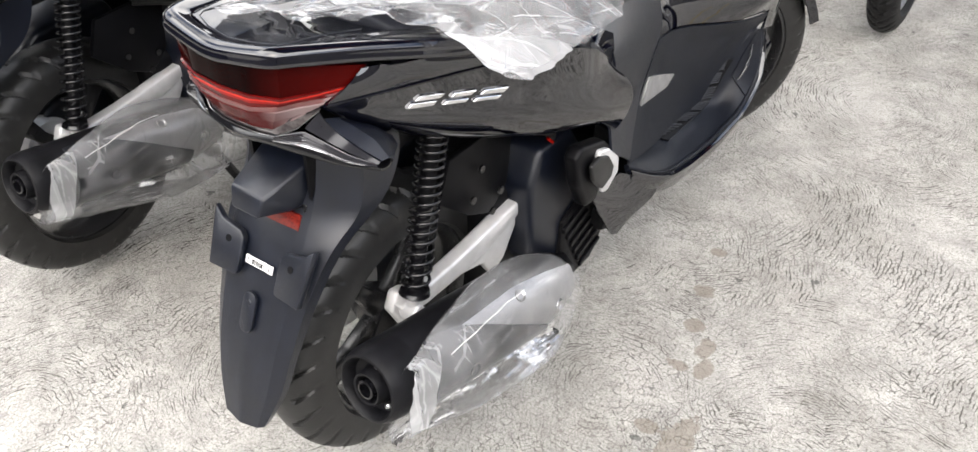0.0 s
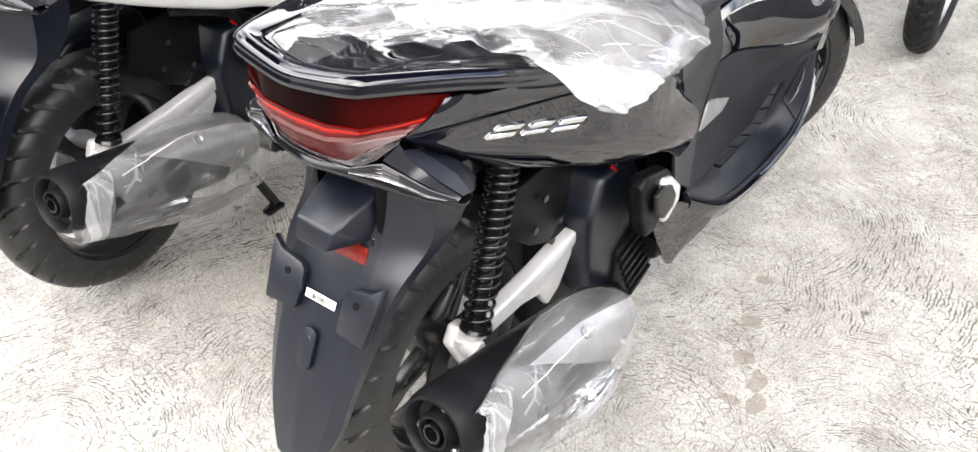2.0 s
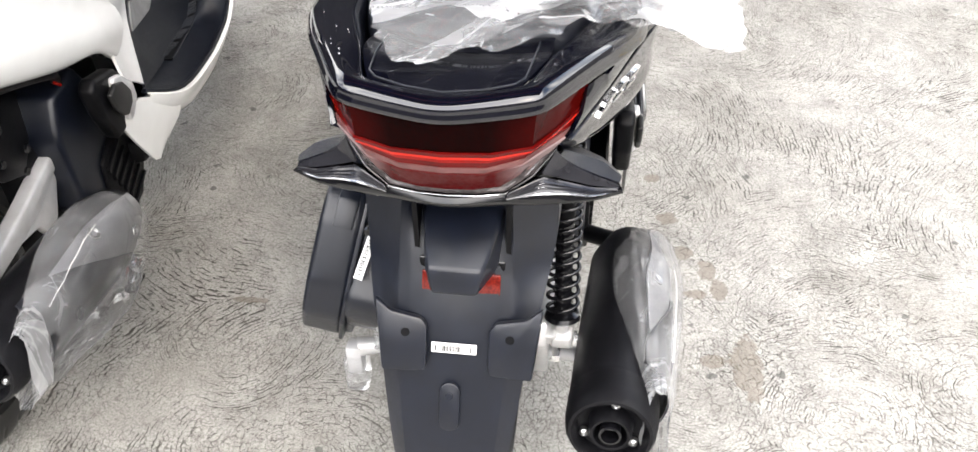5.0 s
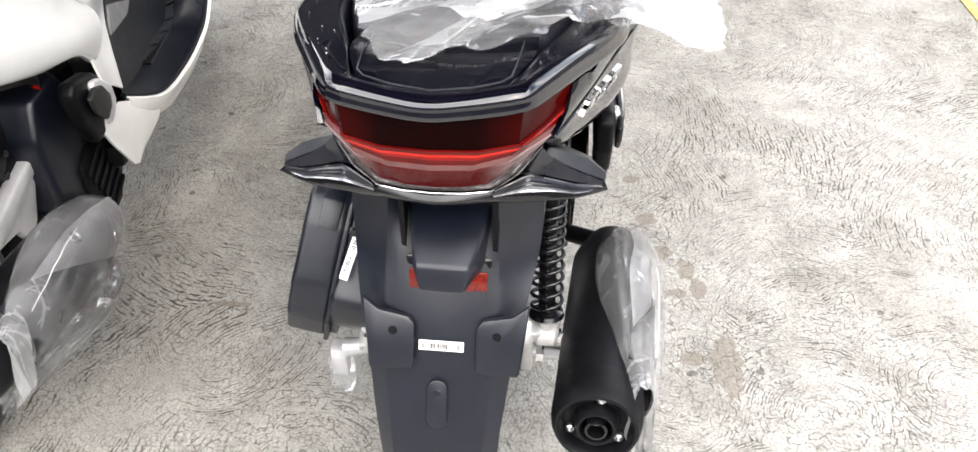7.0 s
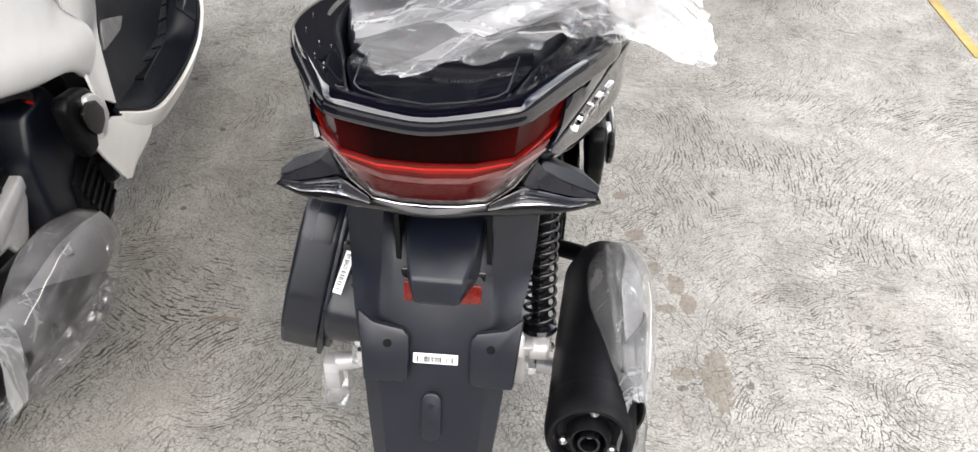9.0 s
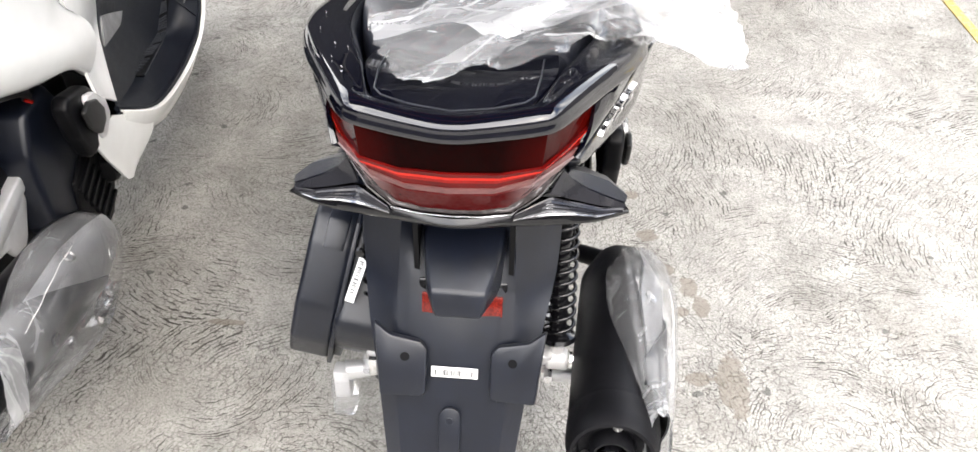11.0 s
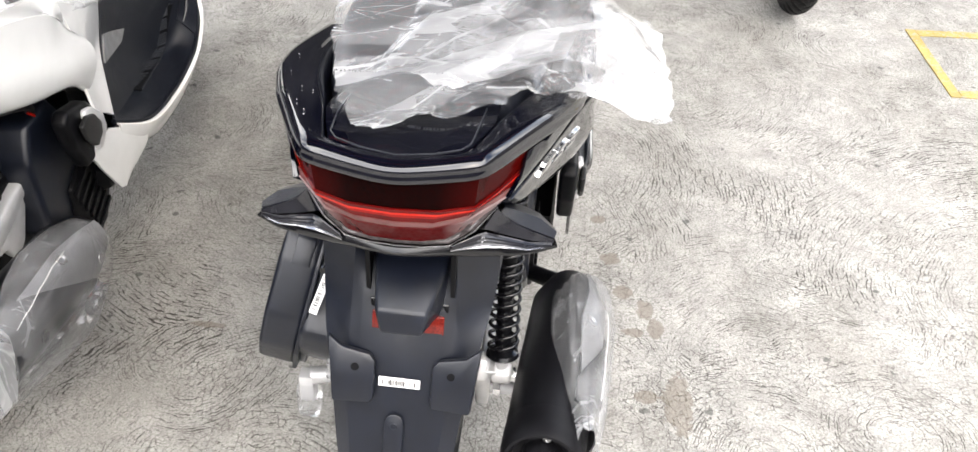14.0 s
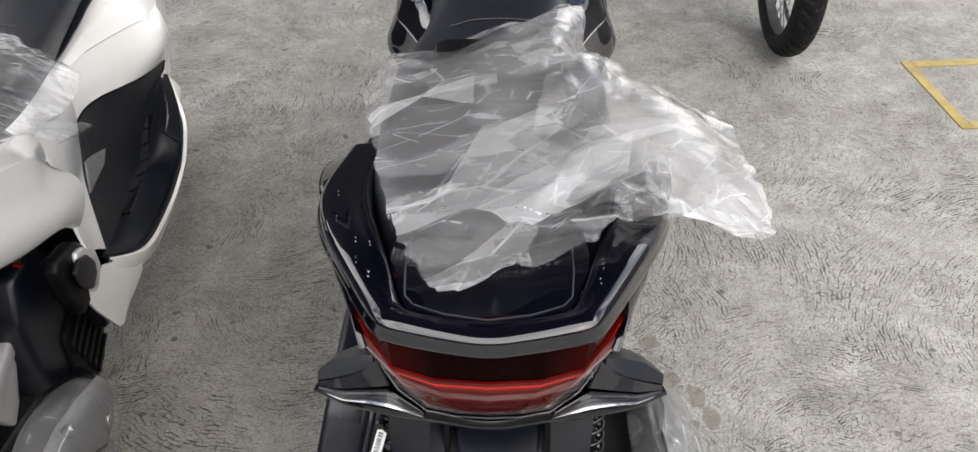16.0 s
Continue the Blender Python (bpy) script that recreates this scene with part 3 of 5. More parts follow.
def tail(b, paint):
    edge = [(x, y, z - 0.011) for x, y, z in LIP_LOW]
    lip_low_in = [(x * 0.9, y + 0.028, z - 0.01) for x, y, z in LIP_LOW]
    top_mid = [tuple(0.5 * (p + q) + (0.0006 if i == 2 else 0) for i, (p, q) in enumerate(zip(u, v))) for u, v in zip(LIP_TOP, LIP_IN)]
    lip_mid = [((u[0] + v[0]) / 2 * 1.01, (u[1] + v[1]) / 2 - 0.0036, (u[2] + v[2]) / 2 + 0.0018) for u, v in zip(LIP_TOP, LIP_LOW)]
    rows = [both(r) for r in (lip_low_in, edge, LIP_LOW, lip_mid, LIP_TOP, top_mid, LIP_IN, LIP_DEEP)]
    lines = [rounded(linear(r, 129), 3) for r in rows]
    cols = [catmull([l[i] for l in lines], 36) for i in range(129)]
    rail = part("grab_rail", grid([[q[j] for q in cols] for j in range(36)]), paint, b, "tail spoiler with a chevron lip and grab rails", 60)
    # the lid between the rails
    lid = [[(-0.076, -0.086, 0.911), (-0.04, -0.0945, 0.908), (0, -0.1005, 0.906), (0.04, -0.0945, 0.908), (0.076, -0.086, 0.911)], [(-0.086, -0.057, 0.907), (-0.04, -0.06, 0.902), (0, -0.061, 0.9), (0.04, -0.06, 0.902), (0.086, -0.057, 0.907)],
           [(-0.1, 0.0, 0.897), (-0.04, 0.0, 0.89), (0, 0.0, 0.888), (0.04, 0.0, 0.89), (0.1, 0.0, 0.897)], [(-0.1, 0.08, 0.872), (-0.04, 0.08, 0.866), (0, 0.08, 0.865), (0.04, 0.08, 0.866), (0.1, 0.08, 0.872)]]
    part("tail_lid", sheet(lid, 17, 13, 0.004, curve=linear), paint, b, "flat centre panel of the tail with a seam round it", 40)
    seam = [(-0.085, 0.05, 0.8835), (-0.083, -0.02, 0.9025), (-0.079, -0.066, 0.9095), (-0.07, -0.08, 0.9105), (-0.04, -0.092, 0.9095), (0, -0.0975, 0.9075), (0.04, -0.092, 0.9095), (0.07, -0.08, 0.9105), (0.079, -0.066, 0.9095), (0.083, -0.02, 0.9025), (0.085, 0.05, 0.8835)]
    part("lid_seam", tube([(x, y, z - 0.0012) for x, y, z in seam], 0.0008, 8), "rib", b)
    # small chrome dots imitate the specular glints on the rails
    rnd = random.Random(8)
    glints = []
    for k in range(9):
        i, u = rnd.uniform(3.2, 6.4), rnd.uniform(0.15, 0.8)
        j, f = int(i), i - int(i)
        p, q = (Vector(r[j]).lerp(Vector(r[j + 1]), f) for r in (LIP_TOP, LIP_IN))
        c = p.lerp(q, u) + Vector((0, 0, 0.0035))
        r = rnd.uniform(0.0005, 0.0013)
        glints.append(lathe([(0.0, -0.001), (r, -0.001), (r * 0.8, r * 0.45), (r * 0.35, r * 0.7), (0.0, r * 0.75)], 10, Matrix.Translation((-c.x if k % 4 else c.x, c.y, c.z)), closed=False))
    tagged(part("glint_dots", joined(*glints), "chrome", b), "small bright dots in place of glints on the tail", kind="stuff")
    part("under_tail", box(-0.1, 0.1, 0.035, 0.62, 0.67, 0.85, 0.02), "dark", b)
    for s in (1, -1):
        # strip under the lip, and the large side panel
        low = [(x * 0.91, y + 0.008, z - 0.012) for x, y, z in LIP_LOW[4:]]
        low[1] = (0.165, 0.026, 0.866)
        low = [(0.141, -0.014, 0.87), (0.156, 0.01, 0.87)] + low[1:] + [(0.19, 0.46, 0.755), (0.185, 0.56, 0.7)]
        top = [(0.126, -0.066, 0.837), (0.147, 0.0, 0.83), (0.168, 0.07, 0.8225), (0.2, 0.177, 0.811), (0.228, 0.275, 0.799), (0.238, 0.39, 0.758), (0.226, 0.46, 0.712), (0.21, 0.515, 0.668)]
        mid = [((p[0] + q[0]) / 2 + 0.004, (p[1] + q[1]) / 2, (p[2] + q[2]) / 2) for p, q in zip(low, top)]
        part("tail_side", sheet([low, mid, top], 40, 7, 0.004, s), paint, b)
        t2 = [(x + 0.002, y + 0.002, z - 0.003) for x, y, z in top]
        bot = [(0.112, -0.062, 0.826), (0.112, 0.0, 0.772), (0.125, 0.07, 0.725), (0.15, 0.16, 0.682), (0.178, 0.26, 0.643), (0.202, 0.36, 0.607), (0.22, 0.46, 0.578), (0.232, 0.545, 0.562)]
        m1 = [(p[0] * 0.35 + q[0] * 0.65 + 0.006, p[1] * 0.35 + q[1] * 0.65, p[2] * 0.35 + q[2] * 0.65) for p, q in zip(bot, t2)]
        m2 = [(p[0] * 0.72 + q[0] * 0.28 + 0.015, p[1] * 0.72 + q[1] * 0.28, p[2] * 0.72 + q[2] * 0.28) for p, q in zip(bot, t2)]
        m1[-1], m2[-1], bot[-1] = (0.228, 0.563, 0.612), (0.229, 0.566, 0.565), (0.212, 0.54, 0.522)
        m1[0], m2[0] = (0.1185, -0.065, 0.832), (0.1155, -0.0635, 0.829)
        inner = [(x - 0.03, y, z + 0.004) for x, y, z in bot]
        part("panel_edge", tube([(x * s + 0.001 * s, y, z - 0.001) for x, y, z in catmull(top, 48)], 0.0014, 8), paint, b)
        panel = part("side_panel", sheet([t2, m1, m2, bot, inner], 48, 17, 0.004, s), paint, b, "large glossy side panel", 50)
        badge(panel, s)
        # piece that closes the panel towards the footboard
        part("side_cover", sheet([[(0.16, 0.52, 0.735), (0.205, 0.53, 0.68), (0.214, 0.53, 0.61), (0.214, 0.525, 0.55), (0.226, 0.52, 0.482)], [(0.155, 0.66, 0.725), (0.187, 0.645, 0.655), (0.198, 0.625, 0.585), (0.2, 0.6, 0.525), (0.22, 0.57, 0.452)], [(0.14, 0.81, 0.69), (0.16, 0.81, 0.615), (0.17, 0.76, 0.562), (0.188, 0.685, 0.517), (0.22, 0.605, 0.425)]], 22, 16, 0.005, s), "plastic" if paint == "black_paint" else paint, b, "smooth cover between side panel and footwell")


def badge(panel, s):
    """Raised chrome marks of the model sign, as plain slanted strokes laid on the panel's skin."""
    tree = BVHTree.FromPolygons([v.co for v in panel.data.vertices], [f.vertices for f in panel.data.polygons])
    ux = Vector((0.0452, 0.172, -0.0458)).normalized()
    n = Vector((0.93, -0.27, -0.12))
    uy = (n - ux * n.dot(ux)).normalized().cross(ux).normalized()
    n = ux.cross(uy)
    start = Vector((0.176, 0.044, 0.791))
    strokes = []
    for a, w in ((0.0, 0.044), (0.06, 0.04), (0.114, 0.046)):
        strokes += [[(a, -0.008), (a + w, -0.007), (a + w + 0.005, -0.001), (a + 0.006, -0.002)], [(a + 0.009, 0.002), (a + w + 0.007, 0.003), (a + w + 0.014, 0.011), (a + 0.016, 0.009)]]
    for outline in strokes:
        bm = slab(outline, 0.004, None, 0.0007, 1)
        for v in bm.verts:
            q = start + ux * v.co.x + uy * v.co.y
            q.x *= s
            hit, nor, _, _ = tree.find_nearest(q)
            out = nor if nor.x * s > 0 else -nor
            v.co = hit + out * (v.co.z - 0.0005)
        bmesh.ops.recalc_face_normals(bm, faces=bm.faces)
        part("badge_mark", bm, "chrome", panel, "raised chrome badge mark")


def lamp_rows():
    top = [(0, -0.124, 0.892), (0.05, -0.119, 0.894), (0.094, -0.106, 0.896), (0.116, -0.06, 0.886), (0.141, -0.006, 0.872)]
    a = [(0, -0.124, 0.853), (0.05, -0.12, 0.853), (0.09, -0.106, 0.854), (0.112, -0.07, 0.853), (0.136, -0.022, 0.852)]
    c = [(0, -0.122, 0.832), (0.045, -0.118, 0.832), (0.082, -0.106, 0.838), (0.104, -0.081, 0.842), (0.126, -0.05, 0.843)]
    d = [(0, -0.121, 0.826), (0.043, -0.117, 0.826), (0.079, -0.106, 0.832), (0.101, -0.083, 0.836), (0.12, -0.062, 0.838)]
    e = [(0, -0.108, 0.793), (0.03, -0.106, 0.793), (0.057, -0.099, 0.794), (0.075, -0.094, 0.806), (0.085, -0.091, 0.815)]
    f = [(0, -0.105, 0.786), (0.032, -0.103, 0.786), (0.062, -0.096, 0.786), (0.09, -0.083, 0.802), (0.113, -0.064, 0.826)]
    return top, a, c, d, e, f


def lights(b):
    top, a, c, d, e, f = [both(r) for r in lamp_rows()]
    base = part("tail_light", sheet([[(x * 0.97, y + 0.012, z) for x, y, z in r] for r in (top, a, d, f)], 33, 8, 0.006, curve=linear), "dark", b, "wide red tail light with clear lower lens")
    part("upper_lens", sheet([top, a], 33, 6, 0.003, curve=linear), "lens_upper", base, "dark smoked red lens", 20)
    for u0, u1, glass in ((0.0, 0.2, "lens_deep"), (0.205, 0.34, "lens_glow"), (0.345, 0.66, "lens_red"), (0.665, 0.97, "lens_deep")):
        r0 = [tuple(p + (q - p) * u0 for p, q in zip(s, t)) for s, t in zip(a, c)]
        r1 = [tuple(p + (q - p) * u1 for p, q in zip(s, t)) for s, t in zip(a, c)]
        part("red_band", sheet([r0, r1], 33, 2, 0.003, curve=linear), glass, base, "red light bar", 20)
    part("edge_line", sheet([[(x, y - 0.002, z) for x, y, z in c], [(x, y - 0.002, z) for x, y, z in d]], 33, 2, 0.003, curve=linear), "lens_pink", base)
    for u0, u1, glass in ((0.0, 0.45, "lens_lower"), (0.46, 0.56, "lens_deep"), (0.57, 0.98, "lens_lower")):
        r0 = [tuple(p + (q - p) * u0 for p, q in zip(s, t)) for s, t in zip(d, e)]
        r1 = [tuple(p + (q - p) * u1 for p, q in zip(s, t)) for s, t in zip(d, e)]
        part("lower_lens", sheet([r0, r1], 33, 2, 0.003, curve=linear), glass, base, "clear lower lens over pale red", 20)
    part("lens_rim", sheet([e, f], 33, 3, 0.003, curve=linear), "lens_haze", base, "clear lens edge with bright facets", 20)
    part("lens_line", tube([(x, y - 0.003, z - 0.001) for x, y, z in linear(f, 33)], 0.001, 6), "chrome", base, "thin bright line along the lens edge")
    # curved strip below the lamp
    under = [[(0, -0.112, 0.785), (0.06, -0.1, 0.784), (0.1, -0.087, 0.778), (0.15, -0.066, 0.765), (0.187, -0.044, 0.755)], [(0, -0.115, 0.776), (0.06, -0.103, 0.774), (0.1, -0.09, 0.767), (0.15, -0.068, 0.757), (0.188, -0.042, 0.751)],
             [(0, -0.095, 0.764), (0.06, -0.085, 0.761), (0.1, -0.072, 0.755), (0.15, -0.05, 0.748), (0.186, -0.03, 0.747)], [(0, -0.03, 0.762), (0.06, -0.03, 0.758), (0.1, -0.025, 0.75), (0.15, -0.01, 0.746), (0.18, -0.012, 0.746)]]
    part("under_strip", sheet([both(r) for r in under], 41, 10, 0.003), "gloss_black", b, "gloss black strip below the tail light")
    for s in (1, -1):
        cover = [[(0.117, -0.066, 0.815), (0.138, -0.06, 0.797), (0.1623, -0.05, 0.779), (0.1834, -0.036, 0.761)], [(0.12, -0.045, 0.808), (0.1394, -0.036, 0.797), (0.164, -0.026, 0.781), (0.1856, -0.024, 0.761)],
                 [(0.115, 0.005, 0.775), (0.138, 0.008, 0.773), (0.1623, 0.0, 0.768), (0.1834, -0.014, 0.758)], [(0.105, 0.05, 0.735), (0.13, 0.045, 0.738), (0.157, 0.025, 0.744), (0.1799, -0.008, 0.752)], [(0.1, 0.03, 0.725), (0.13, 0.025, 0.728), (0.1526, 0.01, 0.738), (0.1781, -0.014, 0.75)]]
        ind = part("turn_signal", sheet(cover, 13, 13, 0.004, s, curve=linear, cross=linear), "plastic", b, "matte black turn signal wing with clear lens", 25)
        tri = [[(0.113, -0.068, 0.823), (0.13, -0.062, 0.8), (0.157, -0.054, 0.782), (0.1825, -0.039, 0.761)], [(0.1, -0.083, 0.803), (0.125, -0.073, 0.789), (0.1535, -0.061, 0.774), (0.1825, -0.042, 0.758)]]
        part("signal_shade", sheet(tri, 12, 4, 0.003, s, curve=linear), "lens_smoke", ind, "dark smoked lens of the turn signal", 20)
        for k in range(9):
            lens0 = [(0.066, -0.104, 0.79), (0.1, -0.086, 0.801), (0.125, -0.075, 0.788), (0.1535, -0.063, 0.773), (0.1808, -0.043, 0.759)]
            lens1 = [(0.064, -0.104, 0.784), (0.1, -0.09, 0.779), (0.125, -0.079, 0.774), (0.1535, -0.066, 0.764), (0.1816, -0.043, 0.755)]
            r0 = [tuple(p + (q - p) * (k / 9) for p, q in zip(u, v)) for u, v in zip(lens0, lens1)]
            r1 = [(p[0] + (q[0] - p[0]) * ((k + 0.8) / 9), p[1] + (q[1] - p[1]) * ((k + 0.8) / 9) - (0.003 if k % 2 else 0.001), p[2] + (q[2] - p[2]) * ((k + 0.8) / 9)) for p, q in zip(lens0, lens1)]
            part("signal_lens", sheet([r0, r1], 16, 2, 0.002, s, curve=linear), "lens_clear" if k in (2, 4, 7) else "lens_smoke", ind, "clear ribbed lens strip", 20)


FX = 0.008


def fender(b):
    """Matt black rear mudguard with its hood, brackets, reflector and sticker."""
    edge = [(0.11, -0.0, 0.745), (0.117, -0.005, 0.7), (0.115, -0.02, 0.64), (0.104, -0.07, 0.595), (0.09, -0.112, 0.53), (0.078, -0.152, 0.44), (0.066, -0.176, 0.37), (0.042, -0.2, 0.305)]
    back = [(0.11, 0.07, 0.745), (0.118, 0.07, 0.7), (0.117, 0.035, 0.64), (0.104, -0.048, 0.585), (0.089, -0.094, 0.515), (0.0765, -0.138, 0.43), (0.065, -0.162, 0.365), (0.041, -0.185, 0.305)]
    ridge = [(0.062, -0.04, 0.748), (0.066, -0.045, 0.7), (0.068, -0.062, 0.65), (0.07, -0.092, 0.595), (0.066, -0.126, 0.53), (0.058, -0.166, 0.44), (0.05, -0.19, 0.37), (0.034, -0.208, 0.305)]
    inner = [(0.05, -0.03, 0.748), (0.052, -0.038, 0.7), (0.052, -0.066, 0.65), (0.052, -0.096, 0.595), (0.046, -0.128, 0.53), (0.04, -0.168, 0.44), (0.034, -0.192, 0.37), (0.02, -0.21, 0.303)]
    mid = [(0, 0.0, 0.748), (0, -0.005, 0.7), (0, -0.058, 0.65), (0, -0.098, 0.595), (0, -0.13, 0.53), (0, -0.17, 0.44), (0, -0.195, 0.37), (0, -0.213, 0.3)]
    half = [back, edge, ridge, inner]
    rows = [[(-x, y, z) for x, y, z in r] for r in half] + [mid] + half[::-1]
    g = part("rear_mudguard", sheet(rows, 44, 41, 0.004, cross=linear), "plastic", b, "matt black plastic rear mudguard with plate brackets", 24)
    hood = bmesh.new()
    for x, y, z in ((0.051, 0.01, 0.73), (0.0505, -0.026, 0.712), (0.033, -0.121, 0.69), (0.025, -0.132, 0.66), (0.042, -0.076, 0.648), (0.051, 0.01, 0.66)):
        for s in (1, -1):
            hood.verts.new((FX + x * s, y, z))
    bmesh.ops.convex_hull(hood, input=hood.verts[:])
    bmesh.ops.dissolve_limit(hood, angle_limit=radians(3), verts=hood.verts[:], edges=hood.edges[:])
    bmesh.ops.bevel(hood, geom=hood.edges[:], offset=0.006, segments=4, affect="EDGES", profile=0.5, clamp_overlap=True)
    part("plate_light_hood", hood, "plastic", g, "protruding hood over the plate light", 40)
    # solid dark strips give the shade of the slots beside the hood
    for s in (1, -1):
        part("hood_slot_shade", box(FX + 0.0545 * s - 0.003, FX + 0.0545 * s + 0.003, -0.058, 0.0, 0.612, 0.735), "dark", g)
    tilt = pose(FX, -0.0635, 0.622, 90 - 20, 0, 0)
    part("reflector_case", slab([(-0.052, -0.019), (0.052, -0.019), (0.052, 0.03), (-0.052, 0.03)], 0.012, tilt, 0.003), "gloss_black", g)
    part("reflector", slab([(-0.047, -0.0135), (0.047, -0.0135), (0.047, 0.0135), (-0.047, 0.0135)], 0.005, tilt @ Matrix.Translation((0, 0, 0.0125)), 0.001), "reflector", g, "red ribbed reflector")
    for s in (1, -1):
        w = [(-0.032, -0.04), (-0.028, -0.046), (0.022, -0.046), (0.031, 0.046), (0.012, 0.03), (-0.024, 0.022), (-0.032, 0.012)]
        o = pose(FX + 0.07 * s, -0.112, 0.572, 90 - 27, 0, 0) @ pose(0, 0, 0, 0, -6 * s, 0)
        br = part("plate_bracket", slab([(x * s, y) for x, y in w], 0.013, o, 0.004), "plastic", g, "raised plate mounting pad with a hole")
        # flat dark disc on the pad, coloured like the shade inside its hole
        part("hole_shade_disc", lathe([(0.0, 0), (0.0055, 0), (0.0055, 0.0008), (0.0, 0.0008)], 16, o @ Matrix.Translation((-0.006 * s, 0.004, 0.0128)), closed=False), "dark", g)
    st = pose(0.003, -0.1165, 0.556, 90 - 25, 0, 0)
    part("sticker", slab([(-0.0275, -0.0065), (0.0275, -0.0065), (0.0275, 0.0065), (-0.0275, 0.0065)], 0.0008, st @ Matrix.Translation((0, 0, 0.004)), 0.0003, 1), "label", g, "small white barcode sticker")
    tagged(part("barcode", bars(0.046, 0.0075, st @ Matrix.Translation((0, -0.0005, 0.0056)), 5), "ink", g), "fine black bars of the sticker", kind="stuff")
    bo = pose(0, -0.151, 0.487, 90 - 24, 0, 0)
    ring = [(0.013 * math.cos(a), (0.02 if math.sin(a) > 0 else -0.02) + 0.013 * math.sin(a)) for a in [2 * math.pi * (k + 0.5) / 20 for k in range(20)]]
    part("boss", slab(ring, 0.006, bo, 0.0025), "plastic", g, "raised oblong boss")
    part("boss_dimple", lathe([(0, 0), (0.005, 0), (0.004, 0.0012), (0, 0.0012)], 12, bo @ Matrix.Translation((0, 0.016, 0.006)), closed=False), "plastic", g)


def bars(width, height, m, seed):
    rnd = random.Random(seed)
    out, x = [], -width / 2
    while x < width / 2:
        w = rnd.choice((0.0007, 0.0012, 0.0018))
        if rnd.random() < 0.9:
            out.append(box(x, x + w, -height / 2, height / 2, 0, 0.0002, m=m))
        x += w + rnd.choice((0.0007, 0.001, 0.0018))
    return joined(*out)


MUF_A, MUF_B = Vector((0.2, -0.127, 0.426)), Vector((0.232, 0.34, 0.335))


def muffler(b):
    m = along(MUF_A, MUF_B)
    L = (MUF_B - MUF_A).length
    body = part("muffler", lathe([(0.05, 0.05), (0.058, 0.055), (0.06, 0.07), (0.062, 0.2), (0.062, L - 0.08), (0.045, L - 0.02), (0.02, L)], 40, m), "muffler", b, "matt black exhaust muffler wrapped in clear film")
    part("end_cap", lathe([(0.0605, 0.06), (0.0605, 0.025), (0.058, 0.008), (0.054, 0.0), (0.05, -0.001), (0.0465, 0.004), (0.043, 0.02), (0.031, 0.024), (0.029, 0.022), (0.0275, 0.004), (0.025, -0.002), (0.022, -0.001), (0.02, 0.006), (0.019, 0.04)], 48, m, closed=False), "muffler", body, "rounded end cap with a dished face", 40)
    part("outlet", lathe([(0.0, 0.03), (0.0145, 0.03), (0.0145, -0.003), (0.0115, -0.004), (0.011, 0.02), (0.0, 0.028)], 24, m, closed=False), "gloss_black", body, "dark outlet pipe")
    for k in range(3):
        a = radians(95 + 120 * k)
        part("cap_bolt", lathe([(0, 0), (0.006, 0), (0.006, -0.007), (0.003, -0.009), (0, -0.0075)], 12, m @ Matrix.Translation((0.037 * math.cos(a), 0.037 * math.sin(a), 0.02)), closed=False), "steel", body)
    inv = m.inverted().to_3x3()
    side, up = inv @ Vector((1, 0, 0)), inv @ Vector((0, 0, 1))
    side, up = Vector((side.x, side.y, 0)).normalized(), Vector((up.x, up.y, 0)).normalized()

    def skin(f, a, r):
        q = (side * math.cos(radians(a)) + up * math.sin(radians(a))) * r
        return m @ Vector((q.x, q.y, 0.05 + (L - 0.07) * f))

    def shell(f0, f1, low, high, r):
        """A curved shield between two edges (degrees round the muffler, by its length)."""
        rows = []
        for k in range(25):
            f = f0 + (f1 - f0) * k / 24
            rows.append([skin(f, low(f) + (high(f) - low(f)) * u, r * (1 - 0.3 * max(0, f - 0.8) / 0.2)) for u in np.linspace(0, 1, 13)])
        bm = grid(rows)
        bmesh.ops.solidify(bm, geom=bm.faces[:], thickness=0.003)
        bmesh.ops.recalc_face_normals(bm, faces=bm.faces)
        return bm

    # the black rear shield ends in a slanted point over the silver front one
    part("heat_shield", shell(0.22, 1.0, lambda f: -62, lambda f: 66 - 26 * abs(f - 0.6), 0.068), "shield_silver", body, "satin silver heat shield")
    part("rear_shield", shell(0.06, 0.74, lambda f: -66, lambda f: 62 - 150 * max(0, f - 0.2) ** 1.1, 0.073), "shield", body, "satin black rear heat shield")
    for f, a, r in ((0.26, -4, 0.074), (0.82, 4, 0.068), (0.6, 50, 0.069)):
        out = (skin(f, a, 1.0) - skin(f, a, 0.0)).normalized()
        part("shield_bolt", lathe([(0.0, -0.004), (0.005, -0.003), (0.0075, 0.0), (0.0105, 0.0012), (0.011, 0.0), (0.011, -0.004)], 16, along(skin(f, a, r), skin(f, a, r) + out), closed=False), "shield" if a < 0 else "steel", body, "recessed bolt of the heat shield")
    part("exhaust_pipe", tube([m @ Vector((0, 0, L - 0.01)), (0.2, 0.42, 0.27), (0.13, 0.5, 0.22), (0.05, 0.55, 0.25)], 0.017, 14), "muffler", body)


